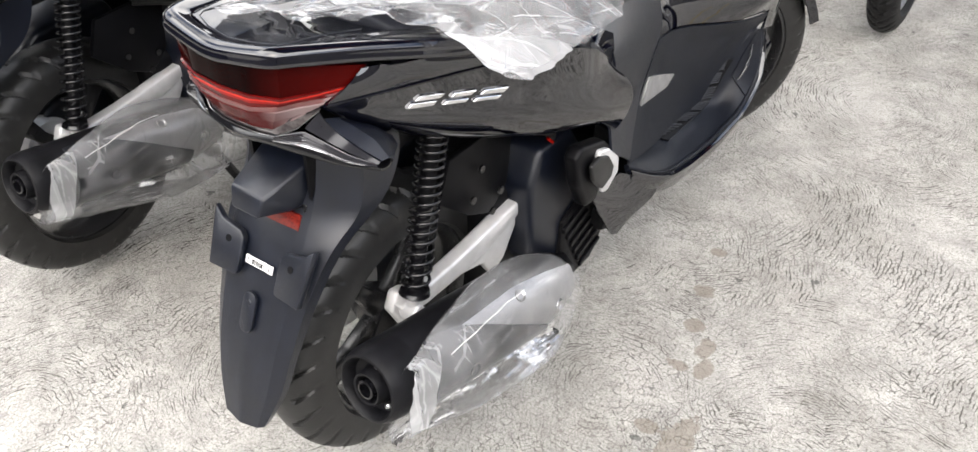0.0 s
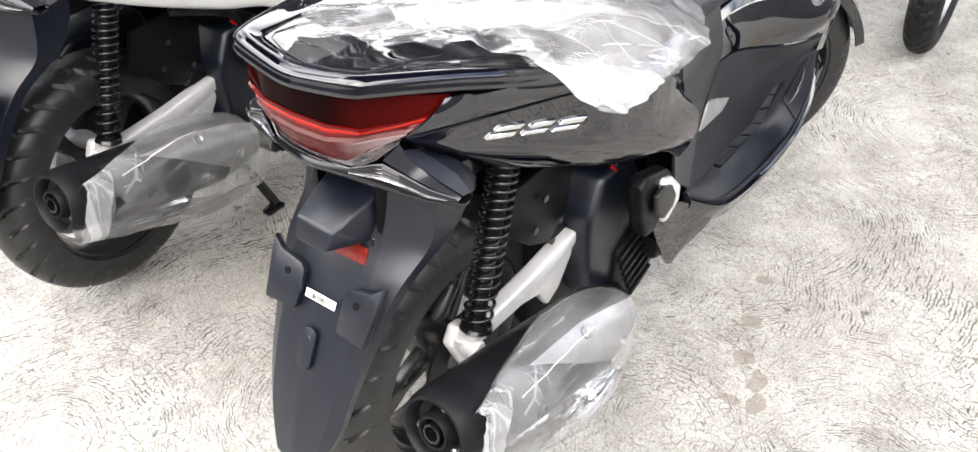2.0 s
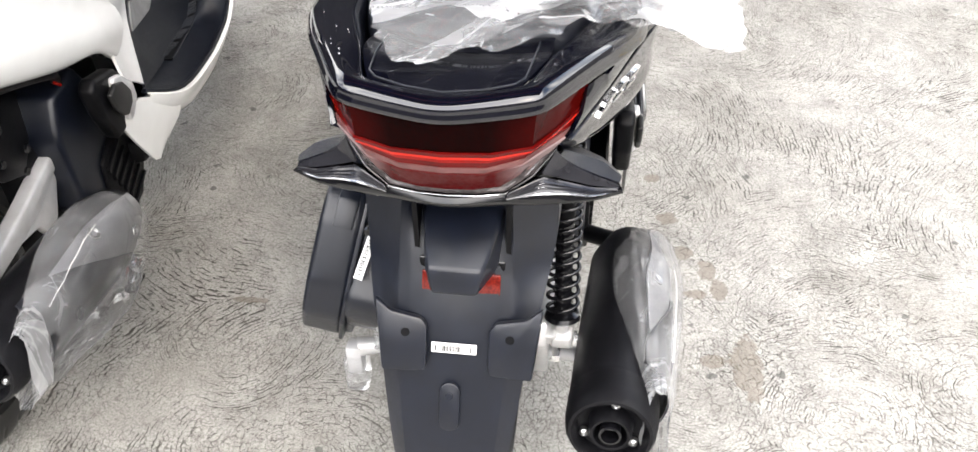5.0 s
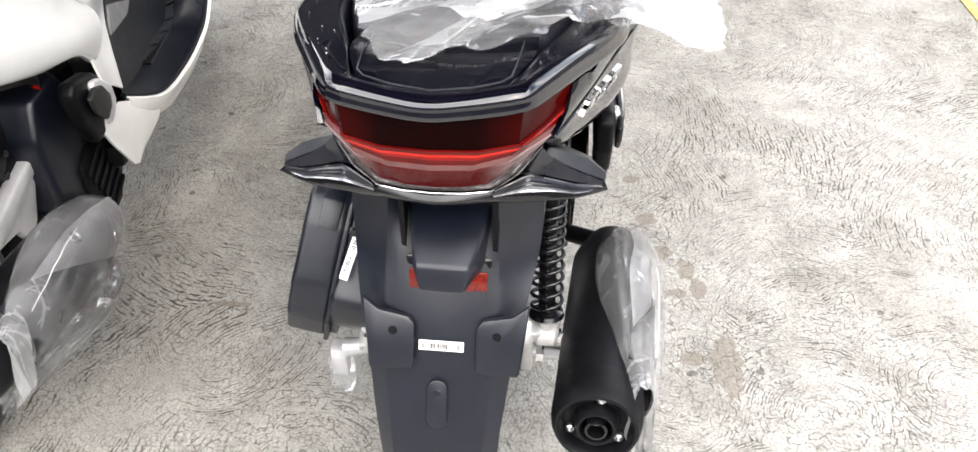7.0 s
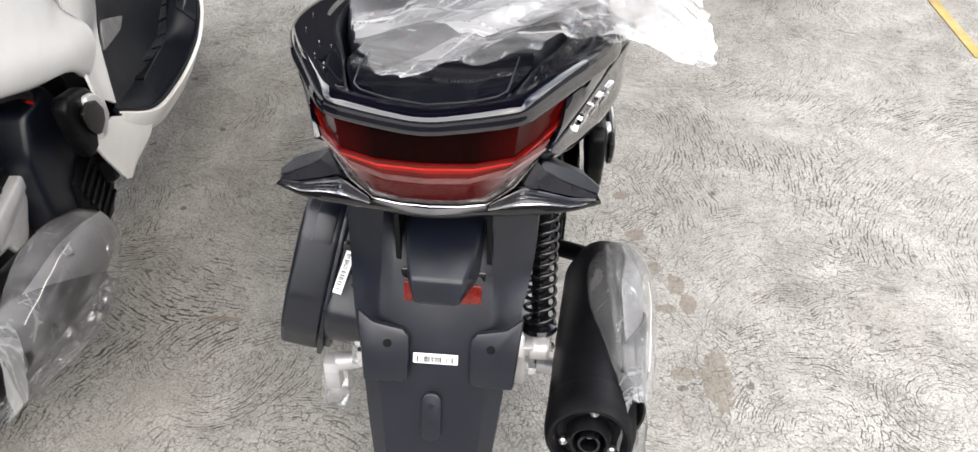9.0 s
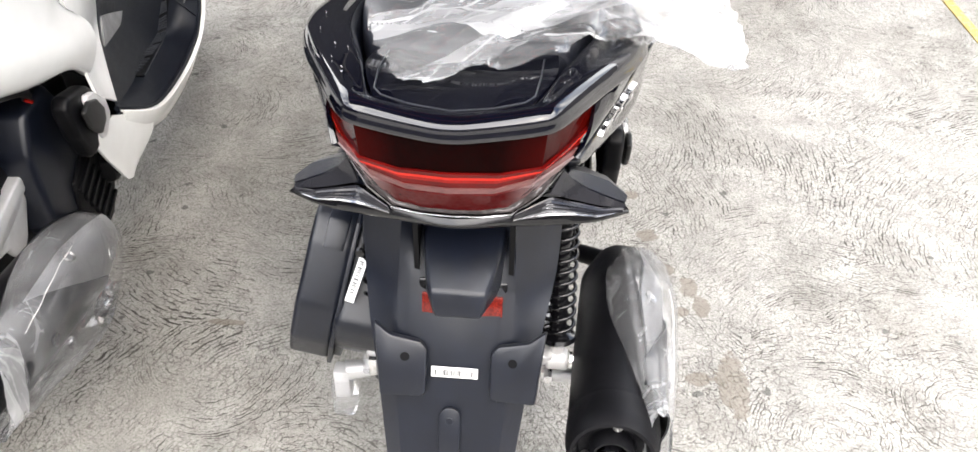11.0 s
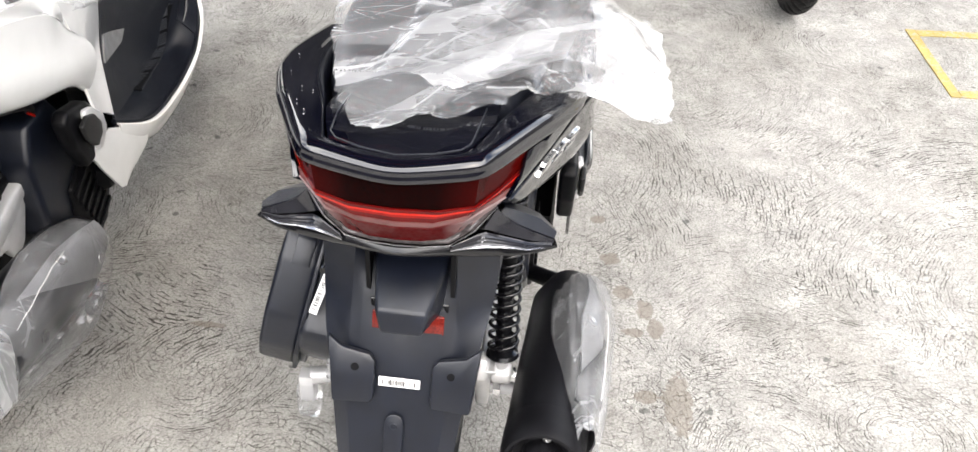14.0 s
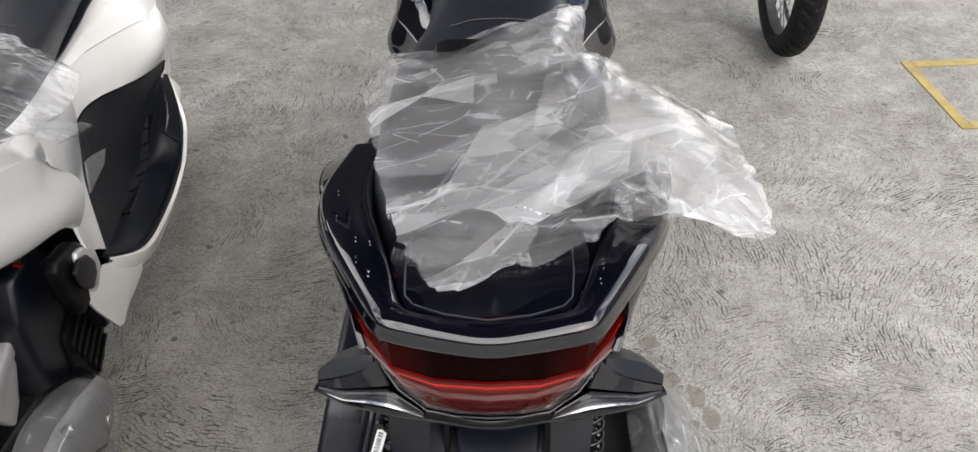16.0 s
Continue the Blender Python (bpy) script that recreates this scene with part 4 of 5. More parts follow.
def swingarm(b):
    outline = [(0.04, 0.415), (0.055, 0.382), (0.1, 0.374), (0.2, 0.37), (0.27, 0.372), (0.33, 0.381), (0.37, 0.394), (0.395, 0.397), (0.404, 0.408), (0.4, 0.42), (0.378, 0.425), (0.31, 0.42), (0.25, 0.414), (0.19, 0.41), (0.1, 0.408)]
    arm = part("swingarm", slab(outline, 0.03, Matrix(((0, 0, 1, 0.092), (1, 0, 0, 0), (0, 1, 0, 0), (0, 0, 0, 1))), 0.007, 3), "silver", b, "cast aluminium swing arm")
    lower = [(0.035, 0.4), (0.05, 0.43), (0.075, 0.425), (0.09, 0.39), (0.15, 0.3), (0.155, 0.265), (0.125, 0.25), (0.1, 0.265), (0.085, 0.3)]
    part("arm_bracket", slab(lower, 0.022, Matrix(((0, 0, 1, 0.086), (1, 0, 0, 0), (0, 1, 0, 0), (0, 0, 0, 1))), 0.006, 3), "silver", arm)
    part("pivot_bolt", lathe([(0, 0), (0.013, 0), (0.013, 0.004), (0.009, 0.005), (0.009, 0.013), (0.006, 0.016), (0, 0.016)], 6, Matrix.Translation((0.121, 0.39, 0.41)) @ pose(0, 0, 0, 0, 90, 0), closed=False), "chrome", arm)
    web = [(0.2, 0.365), (0.3, 0.372), (0.385, 0.395), (0.372, 0.37), (0.335, 0.318), (0.3, 0.3), (0.285, 0.318), (0.27, 0.345)]
    part("arm_web", slab(web, 0.016, Matrix(((0, 0, 1, 0.1), (1, 0, 0, 0), (0, 1, 0, 0), (0, 0, 0, 1))), 0.005, 3), "silver", arm, "cast web towards the muffler")
    part("axle", tube([(-0.14, 0.125, 0.285), (0.19, 0.125, 0.285)], 0.011, 16), "silver", arm)
    part("axle_nut", lathe([(0, 0), (0.015, 0), (0.015, 0.012), (0, 0.012)], 6, Matrix.Translation((0.114, 0.125, 0.285)) @ pose(0, 0, 0, 0, 90, 0), closed=False), "chrome", arm)


def engine(b):
    e = part("engine", box(-0.1, 0.1, 0.3, 0.7, 0.2, 0.46, 0.03, segments=3), "dark", b, "dark engine block below the body")
    fan = [(0.37, 0.3), (0.368, 0.46), (0.4, 0.53), (0.5, 0.53), (0.575, 0.42), (0.645, 0.28), (0.65, 0.21), (0.6, 0.16), (0.5, 0.16), (0.42, 0.24)]
    side = Matrix(((0, 0, 1, 0.04), (1, 0, 0, 0), (0, 1, 0, 0), (0, 0, 0, 1)))
    f = part("radiator_cover", slab(fan, 0.11, side, 0.014, 3), "plastic", e, "black ribbed radiator cover")
    low = [(0.47, 0.33), (0.55, 0.36), (0.62, 0.28), (0.64, 0.22), (0.59, 0.165), (0.51, 0.165), (0.46, 0.24)]
    grille = part("grille", slab(low, 0.014, Matrix.Translation((0.105, 0, 0)) @ side, 0.005), "dark", e, "ribbed lower grille of the radiator cover")
    for k in range(6):
        y, z = 0.5 + 0.014 * k, 0.325 - 0.026 * k
        part("rib", slab([(y - 0.03, z - 0.02), (y + 0.045, z + 0.005), (y + 0.045, z + 0.013), (y - 0.03, z - 0.008)], 0.008, Matrix.Translation((0.117, 0, 0)) @ side, 0.001, 1), "dark", f)
    part("side_plate", slab([(0.17, 0.53), (0.2, 0.6), (0.38, 0.6), (0.36, 0.47), (0.31, 0.43), (0.25, 0.46)], 0.012, Matrix.Translation((0.052, 0, 0)) @ side, 0.003), "dark", e)
    for y, z in ((0.245, 0.5), (0.325, 0.475), (0.27, 0.55), (0.3, 0.445)):
        part("plate_bolt", lathe([(0, 0), (0.008, 0), (0.007, 0.004), (0, 0.004)], 12, Matrix.Translation((0.113, y, z)) @ pose(0, 0, 0, 0, 90, 0), closed=False), "gloss_black", e)
    part("hose", tube(catmull([(0.1, 0.3, 0.6), (0.13, 0.36, 0.585), (0.15, 0.42, 0.56), (0.12, 0.47, 0.5)], 14), 0.009, 10), "rubber", e)
    part("cable", tube([(0.15, 0.415, 0.548), (0.157, 0.423, 0.538)], 0.003, 8), "lens_red", e, "short red cable sleeve")
    part("linkage", tube([(0.09, 0.39, 0.458), (0.14, 0.4, 0.458)], 0.006, 8), "chrome", e)
    cvt = [(0.1, 0.3), (0.11, 0.35), (0.17, 0.38), (0.4, 0.37), (0.52, 0.4), (0.6, 0.36), (0.61, 0.25), (0.55, 0.2), (0.4, 0.22), (0.2, 0.21), (0.13, 0.23)]
    part("transmission_case", slab(cvt, 0.085, Matrix(((0, 0, 1, -0.16), (1, 0, 0, 0), (0, 1, 0, 0), (0, 0, 0, 1))), 0.014, 3), "plastic", e, "black transmission case")
    part("final_drive", lathe([(0, -0.03), (0.06, -0.03), (0.075, -0.02), (0.075, 0.02), (0.06, 0.03), (0, 0.03)], 32, pose(-0.1, 0.125, 0.285, 0, 90, 0), closed=False), "silver", e, "aluminium final drive case")


def airbox(b):
    """The air filter box beside the wheel, canted so that its foot stands out."""
    lean = pose(-0.18, 0.1, 0.5, 0, 13, 0) @ Matrix.Translation((0.18, -0.1, -0.5))
    o = lean @ Matrix(((0, 0, -1, 0), (1, 0, 0, 0), (0, 1, 0, 0), (0, 0, 0, 1)))
    outer = [(0.1, 0.585), (0.054, 0.505), (0.046, 0.445), (0.066, 0.388), (0.12, 0.355), (0.3, 0.345), (0.4, 0.4), (0.42, 0.53), (0.36, 0.6), (0.17, 0.622), (0.125, 0.61)]
    case = part("air_filter_box", slab(outer, 0.062, Matrix.Translation((-0.176, 0, 0)) @ o, 0.01, 3), "plastic", b, "matt black air filter box", 40)
    inner = [(0.035, 0.474), (0.1, 0.5365), (0.165, 0.595), (0.36, 0.585), (0.4, 0.5), (0.38, 0.4), (0.3, 0.352), (0.12, 0.362), (0.066, 0.39), (0.04, 0.43)]
    part("box_inner", slab(inner, 0.115, Matrix.Translation((-0.062, 0, 0)) @ o, 0.016, 4), "plastic", case, "smooth inner half of the filter box")
    flange = [(y * 1.02 - 0.007, (z - 0.48) * 1.03 + 0.48) for y, z in outer]
    part("flange", slab(flange, 0.007, Matrix.Translation((-0.172, 0, 0)) @ o, 0.002, 2), "plastic", case, "raised flange round the box")
    step = [(y * 0.97 + 0.006, (z - 0.48) * 0.96 + 0.479) for y, z in outer]
    part("rear_step", slab(step, 0.012, Matrix.Translation((-0.16, 0, 0)) @ o, 0.003, 2), "plastic", case)
    rib = [(0.094, 0.582), (0.122, 0.614), (0.18, 0.627), (0.18, 0.617), (0.128, 0.606), (0.104, 0.58)]
    part("top_ridge", slab(rib, 0.03, Matrix.Translation((-0.188, 0, 0)) @ o, 0.003, 2), "plastic", case)
    a, c = Vector((-0.1445, 0.089, 0.5314)), Vector((-0.1587, 0.05, 0.4938))
    up, side = (a - c).normalized(), Vector((0.93, 0.1, 0.36))
    nor = side.cross(up).normalized()
    side = up.cross(nor)
    face = Matrix((side, up, nor)).transposed().to_4x4()
    face.translation = (a + c) / 2 + nor * 0.004
    part("sticker", slab([(-0.007, -0.031), (0.007, -0.031), (0.007, 0.031), (-0.007, 0.031)], 0.0008, face, 0.0003, 1), "label", case, "narrow white barcode sticker")
    tagged(part("barcode", bars(0.05, 0.007, face @ Matrix.Translation((-0.0005, 0, 0.0012)) @ pose(0, 0, 0, 0, 0, 90), 9), "ink", case), "fine black bars of the sticker", kind="stuff")
    part("drain_tube", tube([(-0.15, 0.1, 0.37), (-0.152, 0.09, 0.34), (-0.153, 0.085, 0.31)], 0.009, 10), "sleeve", case, "clear drain tube")
    for y, z in ((0.055, 0.415), (0.083, 0.56)):
        part("box_screw", lathe([(0, 0), (0.007, 0), (0.006, 0.005), (0, 0.005)], 10, lean @ Matrix.Translation((-0.16, y, z)) @ pose(0, 0, 0, 90, 0, 0), closed=False), "gloss_black", case)


def brake_stub(b):
    """The cast lever end at the lower rear, in a scrap of clear wrap."""
    k = part("brake_arm", tube([(-0.09, 0.125, 0.31), (-0.15, 0.1, 0.3), (-0.19, 0.09, 0.3)], [0.014, 0.013, 0.016], 12), "silver", b, "bare aluminium brake arm end in clear wrap")
    part("arm_end", box(-0.207, -0.182, 0.075, 0.1, 0.25, 0.31, 0.004), "silver", k)
    part("wrap", box(-0.212, -0.176, 0.068, 0.107, 0.215, 0.29, 0.006), "sleeve", k, "loose clear plastic wrap")
    part("arm_clip", box(-0.15, -0.138, 0.075, 0.09, 0.31, 0.345, 0.002), "chrome", k)


def pegs(b):
    for s in (1, -1):
        m = Matrix(((0, 0, s, 0.19 * s), (1, 0, 0, 0), (0, 1, 0, 0), (0, 0, 0, 1)))
        o = [(0.4, 0.535), (0.42, 0.55), (0.5, 0.525), (0.55, 0.475), (0.553, 0.43), (0.51, 0.4), (0.445, 0.408), (0.435, 0.43), (0.415, 0.47)]
        h = part("peg_holder", slab(o, 0.03, m, 0.008, 3), "dark", b, "black bracket of the folded passenger peg")
        p1 = [(0.462, 0.512), (0.468, 0.523), (0.5, 0.512), (0.54, 0.473), (0.543, 0.44), (0.505, 0.416), (0.488, 0.42), (0.486, 0.446), (0.474, 0.478)]
        part("foot_peg", slab(p1, 0.014, Matrix.Translation((0.026 * s, 0, 0)) @ m, 0.005, 3), "silver", h, "bare aluminium folding passenger peg")
        p2 = [(0.428, 0.512), (0.458, 0.518), (0.49, 0.503), (0.512, 0.472), (0.505, 0.45), (0.474, 0.44), (0.46, 0.45), (0.438, 0.477)]
        part("peg_rubber", slab(p2, 0.01, Matrix.Translation((0.036 * s, 0, 0)) @ m, 0.004, 3), "rubber", h, "black rubber pad on the peg")


def footboard(b, paint):
    for s in (1, -1):
        top = [(0.16, 0.795, 0.585), (0.157, 0.86, 0.577), (0.165, 0.93, 0.562), (0.19, 1.03, 0.535), (0.213, 1.11, 0.518), (0.232, 1.205, 0.506)]
        m0 = [(0.17, 0.745, 0.55), (0.157, 0.83, 0.525), (0.156, 0.92, 0.505), (0.172, 1.03, 0.485), (0.2, 1.11, 0.488), (0.228, 1.2, 0.494)]
        m1 = [(0.189, 0.668, 0.502), (0.166, 0.75, 0.46), (0.157, 0.87, 0.43), (0.16, 0.98, 0.42), (0.182, 1.09, 0.445), (0.225, 1.195, 0.482)]
        floor_in = [(0.215, 0.605, 0.415), (0.187, 0.77, 0.362), (0.173, 0.92, 0.337), (0.168, 1.03, 0.325), (0.173, 1.075, 0.368), (0.188, 1.115, 0.412), (0.224, 1.175, 0.47)]
        floor_mid = [(0.22, 0.6, 0.411), (0.214, 0.81, 0.336), (0.208, 0.97, 0.313), (0.204, 1.075, 0.312), (0.205, 1.12, 0.356), (0.214, 1.145, 0.404), (0.226, 1.195, 0.466)]
        edge = [(0.225, 0.595, 0.408), (0.25, 0.712, 0.342), (0.253, 0.88, 0.306), (0.253, 1.02, 0.298), (0.252, 1.11, 0.31), (0.248, 1.183, 0.362), (0.228, 1.22, 0.455)]
        wall = part("footwell_panel", sheet([top, m0, m1, floor_in], 40, 18, 0.005, s), "step_plastic", b, "dark textured footwell side panel")
        part("footwell_insert", sheet([[(0.187, 0.7, 0.488), (0.174, 0.78, 0.466), (0.165, 0.86, 0.45)], [(0.18, 0.738, 0.532), (0.166, 0.82, 0.497), (0.162, 0.897, 0.463)]], 8, 3, 0.006, s, curve=linear, cross=linear), "grey", wall, "grey trapezoid insert")
        fl = part("footboard", sheet([floor_in, floor_mid, edge], 40, 14, 0.008, s), "step_plastic", b, "dark plastic footboard with ribs")
        line_a, line_b = catmull(floor_in, 60), catmull(floor_mid, 60)
        band = [[tuple(p + (q - p) * u + np.array((0, 0, 0.003))) for p, q in zip(line_a[12:50], line_b[12:50])] for u in (-0.02, 0.5)]
        part("tread_strip", sheet(band, 38, 3, 0.003, s), "dark", fl, "recessed ribbed tread strip")
        for k in range(30):
            i = 13 + int(k * 1.2)
            p, q = Vector(line_a[i]), Vector(line_b[i + 2])
            p, q = p + Vector((0.002, 0, 0.009)), p + (q - p) * (0.5 * math.sin(math.pi * (k + 2) / 34) ** 0.6) + Vector((0.002, 0, 0.009))
            part("tread_rib", tube([(p.x * s, p.y, p.z), (q.x * s, q.y, q.z)], 0.0017, 6), "rib", fl)
        for u in (-0.02, 0.5):
            rail = [tuple(a + (c - a) * u + np.array((0, 0, 0.006))) for a, c in zip(line_a[12:50], line_b[12:50])]
            part("tread_border", tube([(x * s, y, z) for x, y, z in rail], 0.0022, 6), "step_plastic", fl)
        rim = [(x - 0.004, y, z + 0.007) for x, y, z in edge]
        part("edge_rim", tube([(x * s, y, z) for x, y, z in catmull(rim, 40)], 0.0045, 8), "step_plastic", fl, "raised rim of the footboard")
        line_c = catmull(edge, 60)
        pad = [[tuple(p + (q - p) * u + np.array((0, -0.004, 0.003))) for p, q in zip(line_b[42:58], line_c[42:58])] for u in (0.0, 0.45, 0.85)]
        part("kick_pad", sheet(pad, 16, 8, 0.004, s), "step_plastic", fl, "raised kick pad")
        slit = [tuple(line_b[k] + (line_c[k] - line_b[k]) * u + np.array((0, -0.007, 0.005))) for k, u in ((43, 0.3), (46, 0.36), (49, 0.4), (52, 0.36), (54, 0.25))]
        part("pad_slit", tube([(x * s, y, z) for x, y, z in slit], [0.001, 0.003, 0.004, 0.003, 0.001], 8), "rib", fl)
        lip = [(x + 0.002, y, z + 0.004) for x, y, z in edge]
        out = [(x + 0.008, y, z - 0.004) for x, y, z in edge]
        low = [(0.222, 0.6, 0.345), (0.236, 0.7, 0.3), (0.244, 0.79, 0.272), (0.246, 0.95, 0.255), (0.244, 1.1, 0.275), (0.246, 1.24, 0.41)]
        tuck = [(0.2, 0.61, 0.3), (0.2, 0.69, 0.28), (0.2, 0.79, 0.255), (0.2, 0.95, 0.245), (0.2, 1.1, 0.265), (0.21, 1.24, 0.4)]
        part("skirt", sheet([lip, out, low, tuck], 36, 12, 0.004, s), paint, b, "painted skirt round the footboard")
        flap = [[(0.218, 0.452, 0.437), (0.224, 0.56, 0.422), (0.238, 0.64, 0.375), (0.248, 0.7, 0.34)], [(0.219, 0.47, 0.412), (0.228, 0.56, 0.362), (0.236, 0.63, 0.322), (0.241, 0.69, 0.3)], [(0.219, 0.5, 0.36), (0.222, 0.553, 0.278), (0.223, 0.575, 0.266), (0.225, 0.6, 0.276)]]
        part("skirt_flap", sheet(flap, 16, 10, 0.006, s, curve=linear, cross=linear), paint, b, "pointed rear flap of the skirt")
        # painted cover above the footwell, widening towards the leg shield
        lowr = [(x + 0.003, y, z + 0.004) for x, y, z in top]
        crease = [(0.142, 0.8, 0.652), (0.138, 0.87, 0.651), (0.148, 0.95, 0.648), (0.173, 1.03, 0.641), (0.202, 1.11, 0.632), (0.222, 1.165, 0.626), (0.231, 1.24, 0.63)]
        swell = [((p[0] + q[0]) / 2 + 0.004 + 0.026 * math.exp(-((p[1] - 1.14) / 0.09) ** 2), (p[1] + q[1]) / 2, (p[2] + q[2]) / 2) for p, q in zip(catmull(lowr, 20), catmull(crease, 20))]
        c2 = [(0.132, 0.8, 0.664), (0.128, 0.87, 0.664), (0.132, 0.95, 0.664), (0.142, 1.03, 0.664), (0.16, 1.11, 0.668), (0.178, 1.165, 0.68), (0.196, 1.24, 0.74)]
        c3 = [(0.118, 0.8, 0.669), (0.115, 0.87, 0.669), (0.118, 0.95, 0.67), (0.124, 1.03, 0.671), (0.13, 1.11, 0.677), (0.138, 1.165, 0.695), (0.14, 1.24, 0.75)]
        cover = part("front_cover", sheet([crease, c2, c3], 40, 14, 0.005, s, cross=linear), paint, b, "painted body cover beside the tunnel")
        part("lower_facet", sheet([lowr, swell, crease], 40, 8, 0.004, s), paint, cover, "folded lower face of the body cover")
        if paint == "black_paint":
            line = [(x + 0.001, y, z + 0.001) for x, y, z in crease[1:]] + [(0.226, 1.3, 0.65)]
            part("trim_line", tube([(x * s, y, z) for x, y, z in catmull(line, 40)], 0.0026, 8), "silver", cover, "thin bright trim line along the fold")
        shield = [[(0.228, 1.218, 0.46), (0.234, 1.24, 0.62), (0.196, 1.245, 0.745), (0.0, 1.25, 0.82)], [(0.204, 1.36, 0.42), (0.212, 1.4, 0.6), (0.18, 1.42, 0.76), (0.05, 1.42, 0.84)], [(0.1, 1.5, 0.45), (0.12, 1.56, 0.6), (0.1, 1.56, 0.74), (0.02, 1.54, 0.8)]]
        part("apron_side", sheet(shield, 18, 12, 0.006, s), paint, b)
    part("tunnel_cover", sheet([[(-0.14, 0.62, 0.72), (0, 0.62, 0.735), (0.14, 0.62, 0.72)], [(-0.142, 0.85, 0.693), (0, 0.85, 0.71), (0.142, 0.85, 0.693)], [(-0.142, 1.1, 0.7), (0, 1.1, 0.74), (0.142, 1.1, 0.7)], [(-0.145, 1.25, 0.75), (0, 1.25, 0.82), (0.145, 1.25, 0.75)]], 12, 20, 0.005), "step_plastic", b, "dark tunnel cover ahead of the seat")
    part("floor_tray", box(-0.19, 0.19, 0.58, 1.2, 0.24, 0.3, 0.02), "dark", b)
    # solid dark block that shows the hollow front as shade
    part("front_hollow_shade", box(-0.15, 0.15, 1.2, 1.24, 0.3, 0.8, 0.02), "dark", b)


def seat(b):
    def section(y, half, z, drop):
        return [(-half, y, z - drop), (-half - 0.004, y, z - 0.03), (-half * 0.86, y, z - 0.006), (-half * 0.4, y, z + 0.003), (0, y, z + 0.004), (half * 0.4, y, z + 0.003), (half * 0.86, y, z - 0.006), (half + 0.004, y, z - 0.03), (half, y, z - drop)]
    prof = [(0.085, 0.085, 0.845, 0.04), (0.09, 0.105, 0.868, 0.07), (0.11, 0.12, 0.876, 0.08), (0.2, 0.14, 0.878, 0.09), (0.3, 0.148, 0.876, 0.09), (0.355, 0.15, 0.872, 0.09), (0.385, 0.15, 0.842, 0.07), (0.41, 0.156, 0.81, 0.05), (0.45, 0.16, 0.796, 0.05), (0.58, 0.168, 0.79, 0.06), (0.7, 0.165, 0.78, 0.06), (0.8, 0.15, 0.765, 0.06), (0.9, 0.138, 0.75, 0.05), (1.0, 0.132, 0.742, 0.04), (1.12, 0.126, 0.745, 0.03), (1.22, 0.12, 0.75, 0.01)]
    rows = [catmull(section(*q), 29) for q in prof]
    cols = [catmull([r[i] for r in rows], 70) for i in range(29)]
    st = part("seat", grid([[tuple(c[j]) for c in cols] for j in range(70)], caps=True), "vinyl", b, "dark grey textured two-level seat", 50)
    part("seam", tube([(x, y + 0.004, z + 0.002) for x, y, z in [(-0.09, 0.84, 0.757), (-0.05, 0.862, 0.7595), (0, 0.868, 0.7595), (0.05, 0.862, 0.7595), (0.09, 0.84, 0.757)]], 0.0015, 6), "ink", st)
    part("seat_base", sheet([[(-0.15, 0.09, 0.8), (-0.19, 0.36, 0.79), (-0.185, 0.56, 0.7), (-0.14, 0.64, 0.7), (-0.1, 0.8, 0.7)], [(0.15, 0.09, 0.8), (0.19, 0.36, 0.79), (0.185, 0.56, 0.7), (0.14, 0.64, 0.7), (0.1, 0.8, 0.7)]], 24, 3, 0.02), "dark", b)


def front_end(b, paint, steer):
    m = pose(0.03, 1.44, 0.262, 0, 0, steer)
    w = wheel(b, "front_wheel", m, 0.262, 0.1, 5)
    turn = m @ Matrix.Translation((0, 0, 0))
    for s in (1, -1):
        part("fork_leg", tube([turn @ Vector((0.075 * s, -0.02, 0.0)), turn @ Vector((0.075 * s, -0.06, 0.18)), turn @ Vector((0.07 * s, -0.12, 0.42))], 0.02, 16), "dark", b)
    rows = []
    for i in range(25):
        a = radians(15 + 165 * i / 24)
        r = 0.285
        rows.append([turn @ Vector((x, r * k * math.cos(a), r * k * math.sin(a))) for x, k in ((-0.07, 0.86), (-0.068, 0.95), (-0.04, 1.0), (0, 1.015), (0.04, 1.0), (0.068, 0.95), (0.07, 0.86))])
    bm = grid(rows)
    bmesh.ops.solidify(bm, geom=bm.faces[:], thickness=0.004)
    bmesh.ops.recalc_face_normals(bm, faces=bm.faces)
    part("front_mudguard", bm, paint, b, "glossy front mudguard")


